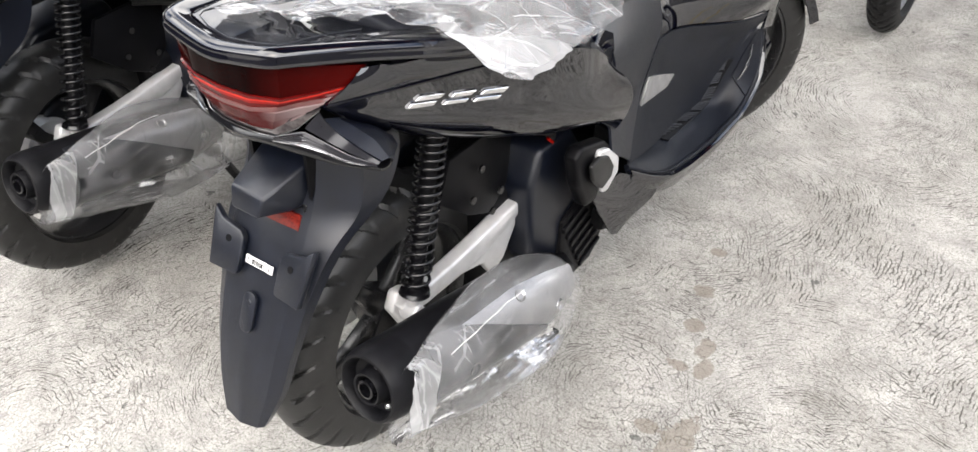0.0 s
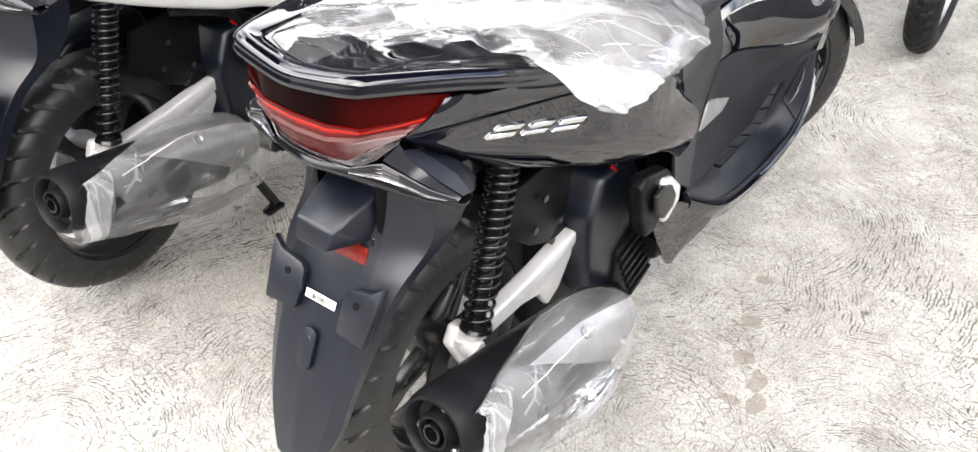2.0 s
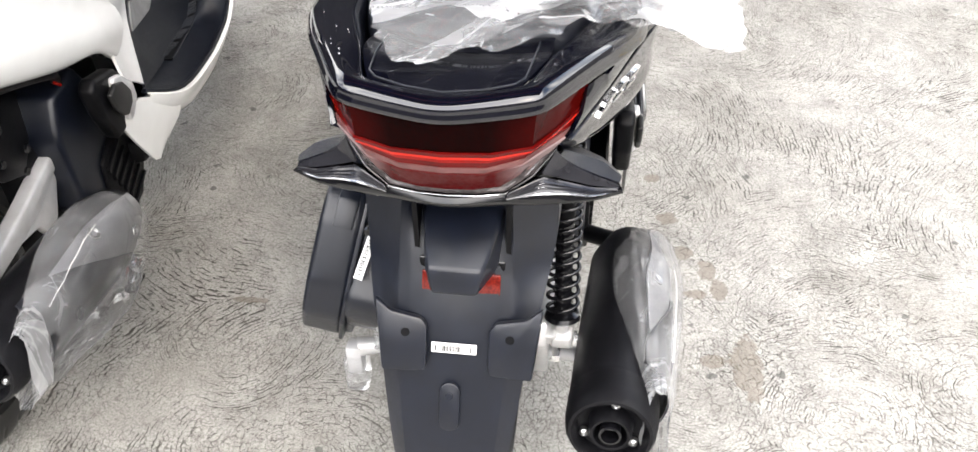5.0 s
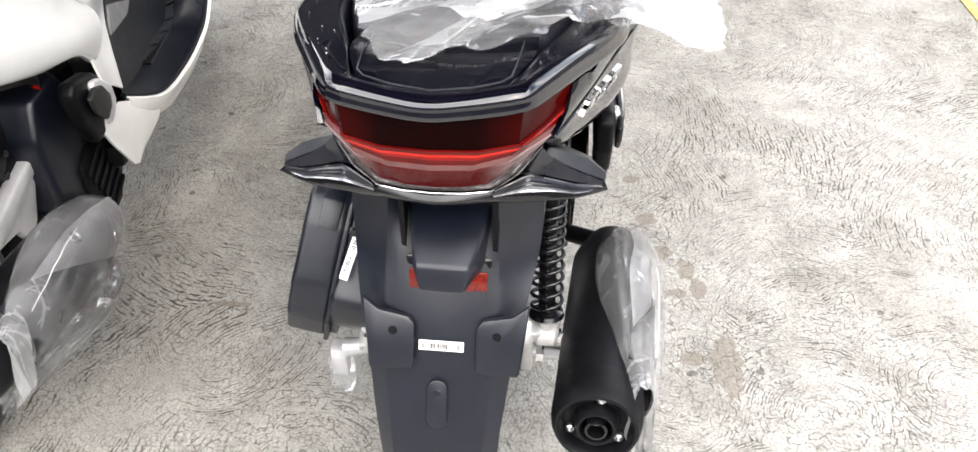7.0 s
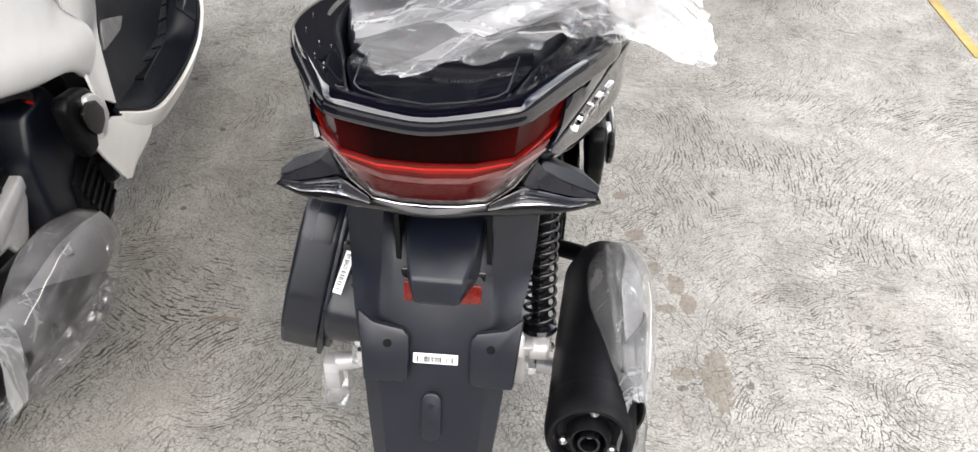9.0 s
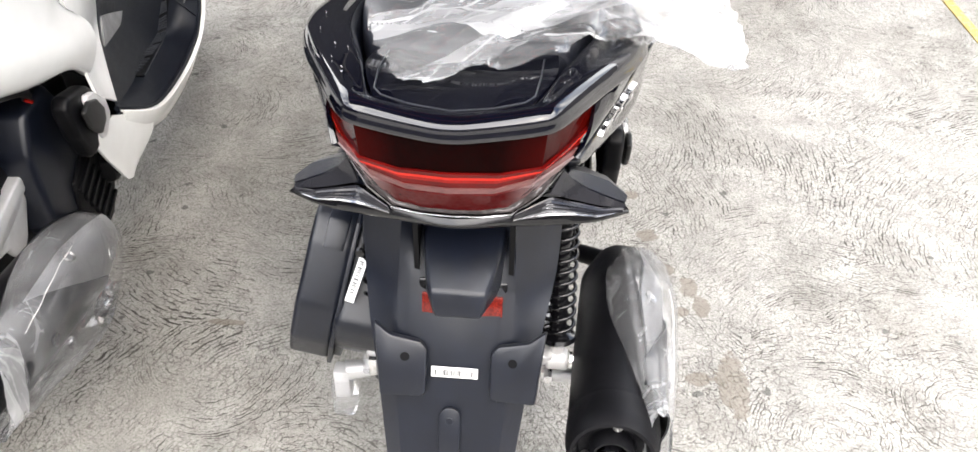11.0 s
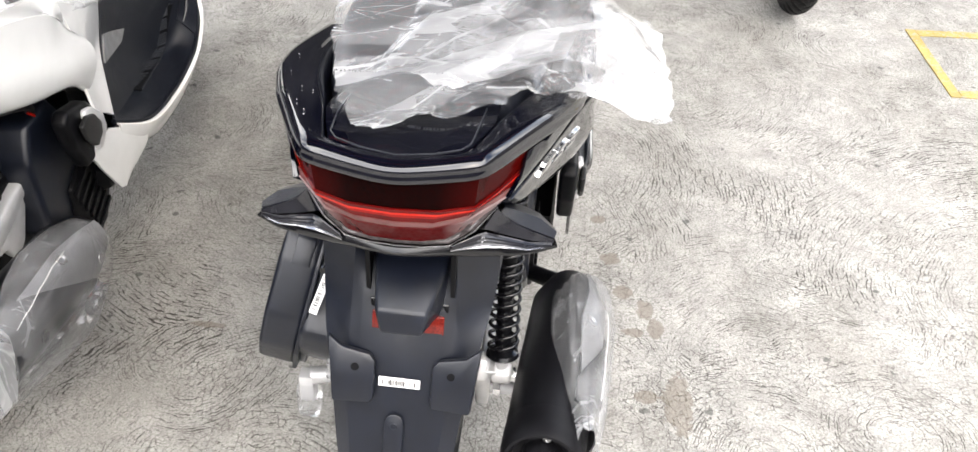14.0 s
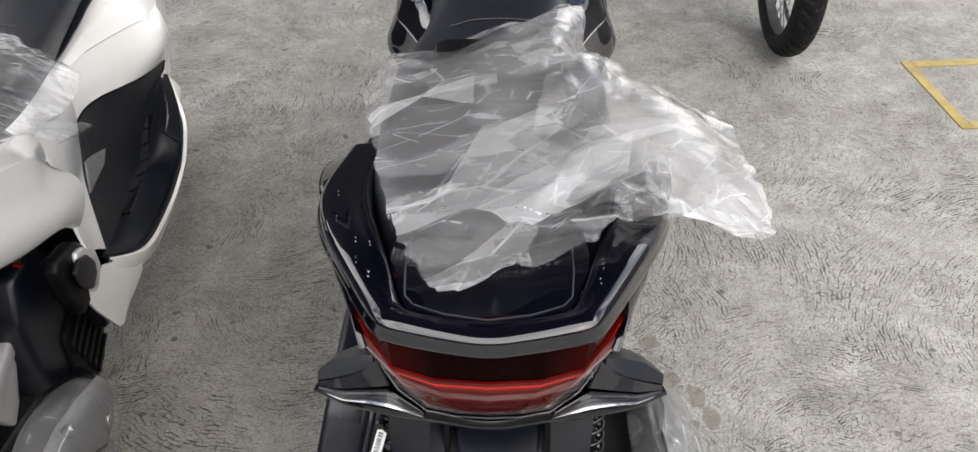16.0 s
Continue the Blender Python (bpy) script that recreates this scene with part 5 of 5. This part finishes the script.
def fairing(b, paint):
    """Unseen headlamp fairing, dark screen and handlebar above the leg shield, added to shade the ground."""
    rows = [[(-0.19, 1.26, 0.76), (-0.12, 1.24, 0.85), (0.0, 1.24, 0.87), (0.12, 1.24, 0.85), (0.19, 1.26, 0.76)], [(-0.2, 1.36, 0.82), (-0.14, 1.34, 0.97), (0.0, 1.33, 1.0), (0.14, 1.34, 0.97), (0.2, 1.36, 0.82)], [(-0.2, 1.48, 0.8), (-0.14, 1.5, 0.95), (0.0, 1.51, 0.99), (0.14, 1.5, 0.95), (0.2, 1.48, 0.8)], [(-0.12, 1.58, 0.74), (-0.09, 1.63, 0.82), (0.0, 1.66, 0.84), (0.09, 1.63, 0.82), (0.12, 1.58, 0.74)]]
    f = part("front_fairing", sheet(rows, 24, 18, 0.006), paint, b, "unseen glossy headlamp fairing, added for its shade")
    part("wind_screen", sheet([[(-0.15, 1.47, 0.98), (0.0, 1.5, 1.0), (0.15, 1.47, 0.98)], [(-0.13, 1.4, 1.1), (0.0, 1.43, 1.12), (0.13, 1.4, 1.1)], [(-0.09, 1.34, 1.2), (0.0, 1.36, 1.22), (0.09, 1.34, 1.2)]], 18, 12, 0.004), "lens_smoke", f, "unseen dark smoked screen, added for its shade")
    bar = part("handlebar", tube(catmull([(-0.34, 1.16, 1.03), (-0.2, 1.22, 1.06), (-0.06, 1.27, 1.02), (0.06, 1.27, 1.02), (0.2, 1.22, 1.06), (0.34, 1.16, 1.03)], 30), 0.014, 12), "gloss_black", b)
    part("steering_stem", tube([(0.0, 1.3, 0.8), (0.0, 1.27, 1.02)], 0.03, 14), "dark", bar)
    for s in (1, -1):
        part("grip", tube([(0.37 * s, 1.145, 1.023), (0.24 * s, 1.2, 1.05)], 0.018, 14), "rubber", bar)


def stand(b):
    for s in (1, -1):
        leg = part("centre_stand_leg", tube([(0.055 * s, 0.43, 0.2), (0.092 * s, 0.462, 0.1), (0.125 * s, 0.49, 0.014)], 0.012, 12), "gloss_black", b, "black centre stand leg on the ground")
        part("stand_foot", slab([(-0.013, -0.032), (0.013, -0.032), (0.018, 0.024), (-0.018, 0.024)], 0.013, Matrix.Translation((0.128 * s, 0.48, 0.0)), 0.005), "gloss_black", leg)
    part("stand_bar", tube([(-0.085, 0.455, 0.12), (0.085, 0.455, 0.12)], 0.011, 12), "gloss_black", b)


def scooter(colour, m, label, steer):
    paint = colour + "_paint"
    b = tagged(new("scooter"), label, "scooter", "scooters")
    b.matrix_world = m
    tail(b, paint)
    lights(b)
    fender(b)
    wheel(b, "rear_wheel", pose(*AXLE), 0.262, 0.118, 5)
    part("brake_disc", lathe([(0.05, -0.002), (0.1, -0.002), (0.1, 0.002), (0.05, 0.002)], 48, pose(0.062, 0.125, 0.285, 0, 90, 0), closed=False), "dark", b)
    shock(b, 1)
    shock(b, -1)
    muffler(b)
    swingarm(b)
    engine(b)
    airbox(b)
    brake_stub(b)
    pegs(b)
    footboard(b, paint)
    seat(b)
    front_end(b, paint, steer)
    fairing(b, paint)
    stand(b)
    return b


# ---- film covers ----
def seat_top(x, y):
    """Height of the seat and tail below the film, which bridges the step between the seats."""
    z = 0.885 if y < 0.46 else 0.885 - 0.08 * min(1, (y - 0.46) / 0.16)
    if y < 0.07:
        z = 0.9 + 0.16 * max(0.0, -y)
    half = 0.15 if y > 0.1 else 0.13
    over = max(0, abs(x) - half)
    return z - min(0.14, 0.9 * over)


def facet(a, c, seed):
    """Random heights on a lattice, joined by flat triangles."""
    i, j = math.floor(a), math.floor(c)
    u, v = a - i, c - j

    def h(p, q):
        return (math.sin(p * 127.1 + q * 311.7 + seed * 74.7) * 43758.5453) % 1.0

    if h(i + 0.5, j + 0.25) > 0.5:
        return h(i, j) + u * (h(i + 1, j) - h(i, j)) + v * (h(i + 1, j + 1) - h(i + 1, j)) if u > v else h(i, j) + v * (h(i, j + 1) - h(i, j)) + u * (h(i + 1, j + 1) - h(i, j + 1))
    if u + v < 1:
        return h(i, j) + u * (h(i + 1, j) - h(i, j)) + v * (h(i, j + 1) - h(i, j))
    return h(i + 1, j + 1) + (1 - u) * (h(i, j + 1) - h(i + 1, j + 1)) + (1 - v) * (h(i + 1, j) - h(i + 1, j + 1))


def folds(x, y, seed):
    """Crumpled film: long flat facets that meet in straight creases."""
    wx, wy = noise.noise(Vector((x * 5, y * 5, seed))), noise.noise(Vector((x * 5, y * 5, seed + 9)))
    h = 0.0
    for turn, long, wide, weight in ((40, 0.16, 0.055, 1.0), (64, 0.1, 0.035, 0.6), (-25, 0.07, 0.03, 0.22), (48, 0.05, 0.014, 0.1)):
        ca, sa = math.cos(radians(turn)), math.sin(radians(turn))
        a, c = x * ca + y * sa, -x * sa + y * ca
        h += weight * (facet(a / long + 0.5 * wx, c / wide + 0.5 * wy, seed + turn) - 0.5)
    return h


def film_rows(hem, centre, seed, lift, crease, n=300, rings=110):
    rim = catmull(hem, n, closed=True)
    rows, c = [], np.array(centre)
    for i in range(rings + 1):
        k = 0.0005 + 0.9995 * i / rings
        row = []
        for j, h in enumerate(rim):
            x, y = c[0] + (h[0] - c[0]) * k, c[1] + (h[1] - c[1]) * k
            rest = seat_top(x, y) + lift
            hang = c[2] + (h[2] - c[2]) * k ** 2.5
            z = max(rest, hang)
            calm = (1 - 0.6 * min(1, max(0, (x - 0.2) / 0.08))) * (0.35 + 0.65 * min(1, max(0, (x + 0.06) / 0.12, (0.04 - y) / 0.06, (y - 0.4) / 0.1)))
            z += calm * crease * folds(x, y, seed) * (0.5 + 0.9 * k) + calm * 0.003 * k ** 3 * math.sin(j / n * 2 * math.pi * 19 + 4 * noise.noise(Vector((x * 5, y * 5, seed))))
            wob = 0.007 * k ** 4 * noise.noise(Vector((j * 0.3, seed, 0)))
            if abs(x) < 0.15 and y < 0.75:
                z = max(z, seat_top(x, y) + 0.002)
            row.append((x + wob, y + wob * 0.7, z))
        rows.append(row)
    return rows


def film_cover(name, hem, centre, m, label, seed, lift=0.008, crease=0.02):
    """A crumpled sheet of film over the seat: rings from the middle out to the hem points (x, y, z)."""
    ob = made(name, grid(film_rows(hem, centre, seed, lift, crease), closed_u=True), "film", 15)
    ob.matrix_world = m
    return tagged(ob, label, "plastic cover", "seat covers")


def sleeve(m, seed, label, loose=1.0):
    """A loose film sleeve over the muffler's outer shield."""
    ax = along(MUF_A, MUF_B)
    side = (ax.inverted().to_3x3() @ Vector((1, 0, 0)))
    up = (ax.inverted().to_3x3() @ Vector((0, 0, 1)))
    side, up = Vector((side.x, side.y, 0)).normalized(), Vector((up.x, up.y, 0)).normalized()
    rows, L = [], (MUF_B - MUF_A).length
    # half width, half height and sag of the bag from its open end to its tip
    shape = catmull([(0.016, 0.06, 0.0), (0.036, 0.082, 0.0), (0.052, 0.106, 0.0), (0.06, 0.112, 0.014), (0.054, 0.1, 0.034), (0.022, 0.062, 0.072)], 81)
    for i in range(81):
        f = i / 80
        row = []
        for j in range(120):
            a = 2 * math.pi * j / 120
            cx, cy = math.cos(a), math.sin(a)
            wide, high, sag = shape[i] * loose
            # a flat bag: boxy round its section, gathered at the open end
            cx, cy = math.copysign(abs(cx) ** 0.75, cx), math.copysign(abs(cy) ** 0.75, cy)
            p = Vector((cx * 1.4, cy * 1.4, f * 5 + seed))
            k = 1 + 0.05 * (0.5 - abs(noise.noise(Vector((p.x * 1.2, p.y * 1.2, p.z * 0.4)))) * 2) + 0.035 * (0.5 - abs(noise.noise(Vector((p.x * 3, p.y * 3, p.z * 0.9)))) * 2)
            k += 0.16 * (facet(j / 120 * 8, f * 3.3 + 0.35 * j / 12, seed + 3) - 0.5)
            k += 0.04 * max(0, 1 - f / 0.18) ** 1.5 * noise.noise(Vector((j * 0.4, seed, f * 6)))
            z = 0.012 + 0.012 * cy + (L + 0.018) * f + (0.005 * noise.noise(Vector((j * 0.14, seed, 0))) if i < 4 else 0)
            q = side * (0.058 - 0.05 * f ** 0.8 + wide * cx * k) + up * (-0.004 - sag + high * cy * k)
            row.append(ax @ Vector((q.x, q.y, z)))
        rows.append(row)
    ob = made("film_sleeve", grid(rows[9:], closed_u=True), "sleeve", 12)
    part("gathered_end", grid(rows[:10], closed_u=True), "film", ob, "gathered open end of the film sleeve", 40)
    part("weld_seam", tube([Vector(rows[i][14 + i // 8]) + Vector((0.001, 0, 0.001)) for i in range(12, 44, 4)], 0.0006, 6), "label", ob, "straight welded seam of the film")
    ob.matrix_world = m
    return tagged(ob, label, "plastic sleeve", "muffler sleeves")


BLACK = pose(0.003, 0, 0, 0, 0, -1.5)
WHITE = pose(-0.87, 0.0, 0, 0, 0, 5.0)
scooter("black", BLACK, "glossy black maxi scooter on its centre stand", -38)
scooter("white", WHITE, "white maxi scooter on its centre stand beside the black one", 12)
sleeve(BLACK, 0.0, "clear plastic sleeve round the black scooter's muffler")
sleeve(WHITE, 9.0, "clear plastic sleeve round the white scooter's muffler", 0.9)
HEM = [(-0.17, 0.34, 0.825), (-0.15, 0.25, 0.83), (-0.13, 0.15, 0.85), (-0.105, 0.06, 0.88), (-0.088, 0.0, 0.9), (-0.064, -0.044, 0.909), (-0.043, -0.086, 0.914), (-0.01, -0.062, 0.912), (0.02, -0.04, 0.909), (0.05, -0.027, 0.906), (0.1, 0.006, 0.903), (0.136, 0.054, 0.9), (0.205, 0.076, 0.89), (0.28, 0.08, 0.868), (0.313, 0.1, 0.86), (0.318, 0.17, 0.857), (0.316, 0.235, 0.855), (0.306, 0.347, 0.85), (0.25, 0.45, 0.84), (0.19, 0.515, 0.83), (0.15, 0.56, 0.82), (0.138, 0.63, 0.82), (0.14, 0.72, 0.825), (0.12, 0.79, 0.83), (0.06, 0.755, 0.82), (-0.02, 0.71, 0.815), (-0.096, 0.645, 0.815), (-0.148, 0.56, 0.815), (-0.184, 0.434, 0.82)]
cover = film_cover("seat_cover", HEM, (0.03, 0.3, 0.9), BLACK, "crumpled clear plastic film cover over the black scooter's seat", 2.0)
# the loose second layer, folded over on the open side
LOOSE = [(0.04, 0.12, 0.905), (0.1, 0.09, 0.905), (0.16, 0.09, 0.9), (0.22, 0.09, 0.888), (0.28, 0.085, 0.874), (0.308, 0.1, 0.866), (0.312, 0.2, 0.86), (0.295, 0.33, 0.85), (0.24, 0.43, 0.845), (0.16, 0.47, 0.88), (0.08, 0.4, 0.9), (0.05, 0.26, 0.905)]
layer = part("folded_layer", grid(film_rows(LOOSE, (0.17, 0.26, 0.905), 5.0, 0.016, 0.013, 180, 60), closed_u=True), "film_thick", cover, "milky folded-over film", 15)
white_cover = film_cover("seat_cover", [(-0.17, 0.12, 0.82), (-0.1, 0.07, 0.87), (0.0, 0.06, 0.89), (0.1, 0.1, 0.87), (0.18, 0.2, 0.82), (0.235, 0.3, 0.79), (0.25, 0.42, 0.775), (0.265, 0.52, 0.77), (0.26, 0.62, 0.765), (0.2, 0.68, 0.79), (0.1, 0.7, 0.805), (0.0, 0.7, 0.81), (-0.12, 0.66, 0.81), (-0.18, 0.5, 0.8), (-0.185, 0.3, 0.8)], (0.0, 0.34, 0.9), WHITE, "gathered clear plastic film cover over the white scooter's seat", 11.0)
tuft = []
for i in range(25):
    u = i / 24
    base = Vector((0.2 + 0.012 * u, 0.49 + 0.06 * u, 0.76 - 0.012 * u))
    tip = Vector((0.222 + 0.018 * u, 0.53 + 0.1 * u, 0.69 - 0.03 * u))
    fold = Vector((0.02, 0.0, 0.012)) * (facet(u * 7, 0.5, 4.0) - 0.3)
    tuft.append([tuple(base.lerp(tip, v / 10) + fold * (0.3 + v / 10) + Vector((0.012 * math.sin(v * 0.31 * math.pi), 0, 0))) for v in range(11)])
part("gathered_tuft", grid(tuft), "film_thick", white_cover, "gathered tuft of film tied at the hem", 12)



# ---- motorcycle wheels ahead ----
def spoked_wheel(m, label):
    """Front wheel of a motorcycle with wire spokes and its fork legs."""
    b = tagged(new("motorcycle_front"), label, "motorcycle", "motorcycles ahead")
    b.matrix_world = m
    R = 0.3
    prof = []
    for k in range(17):
        a = math.pi * (k / 16) - math.pi / 2
        prof.append((0.235 + 0.065 * math.cos(a) ** 0.8 if k not in (0, 16) else 0.235, 0.05 * math.sin(a)))
    rows = []
    for r, x in prof + [(0.225, 0.03), (0.225, -0.03)]:
        row = []
        for j in range(240):
            a, e = 2 * math.pi * j / 240, r
            u = (a * 20 / math.pi + (0.5 if x > 0 else 0) + abs(x) * 12) % 1
            if r > 0.26 and u < 0.22 and 0.008 < abs(x) < 0.042:
                e -= 0.007
            row.append((x, e * math.cos(a), R + e * math.sin(a)))
        rows.append(row)
    part("tyre", grid(rows, closed_u=True, closed_v=True), "tread", b, "black street tyre with slanted grooves", 30)
    part("rim", lathe([(0.222, -0.03), (0.236, -0.032), (0.236, -0.028), (0.222, -0.018), (0.216, 0.0), (0.222, 0.018), (0.236, 0.028), (0.236, 0.032), (0.222, 0.03), (0.21, 0.0), (0.222, -0.03)], 64, pose(0, 0, R, 0, 90, 0), closed=False), "worn_steel", b, "steel wire-spoked rim")
    part("hub", lathe([(0, -0.06), (0.03, -0.06), (0.055, -0.04), (0.055, 0.03), (0.03, 0.06), (0, 0.06)], 24, pose(0, 0, R, 0, 90, 0), closed=False), "silver", b)
    for k in range(36):
        a, c = 2 * math.pi * k / 36, 2 * math.pi * (k + (3.5 if k % 2 else -3.5)) / 36
        part("spoke", tube([(0.035 if k % 4 < 2 else -0.035, 0.045 * math.cos(c), R + 0.045 * math.sin(c)), (0.0, 0.215 * math.cos(a), R + 0.215 * math.sin(a))], 0.002, 6), "worn_steel", b)
    for s in (1, -1):
        part("fork_leg", tube([(0.08 * s, 0.0, R), (0.08 * s, 0.1, R + 0.35)], 0.02, 14), "steel", b)


spoked_wheel(pose(1.03, 2.28, 0, 0, 0, -1), "motorcycle front wheel with wire spokes on concrete")
spoked_wheel(pose(0.325, 2.41, 0, 0, 0, 1), "motorcycle front wheel with bright rim on concrete")
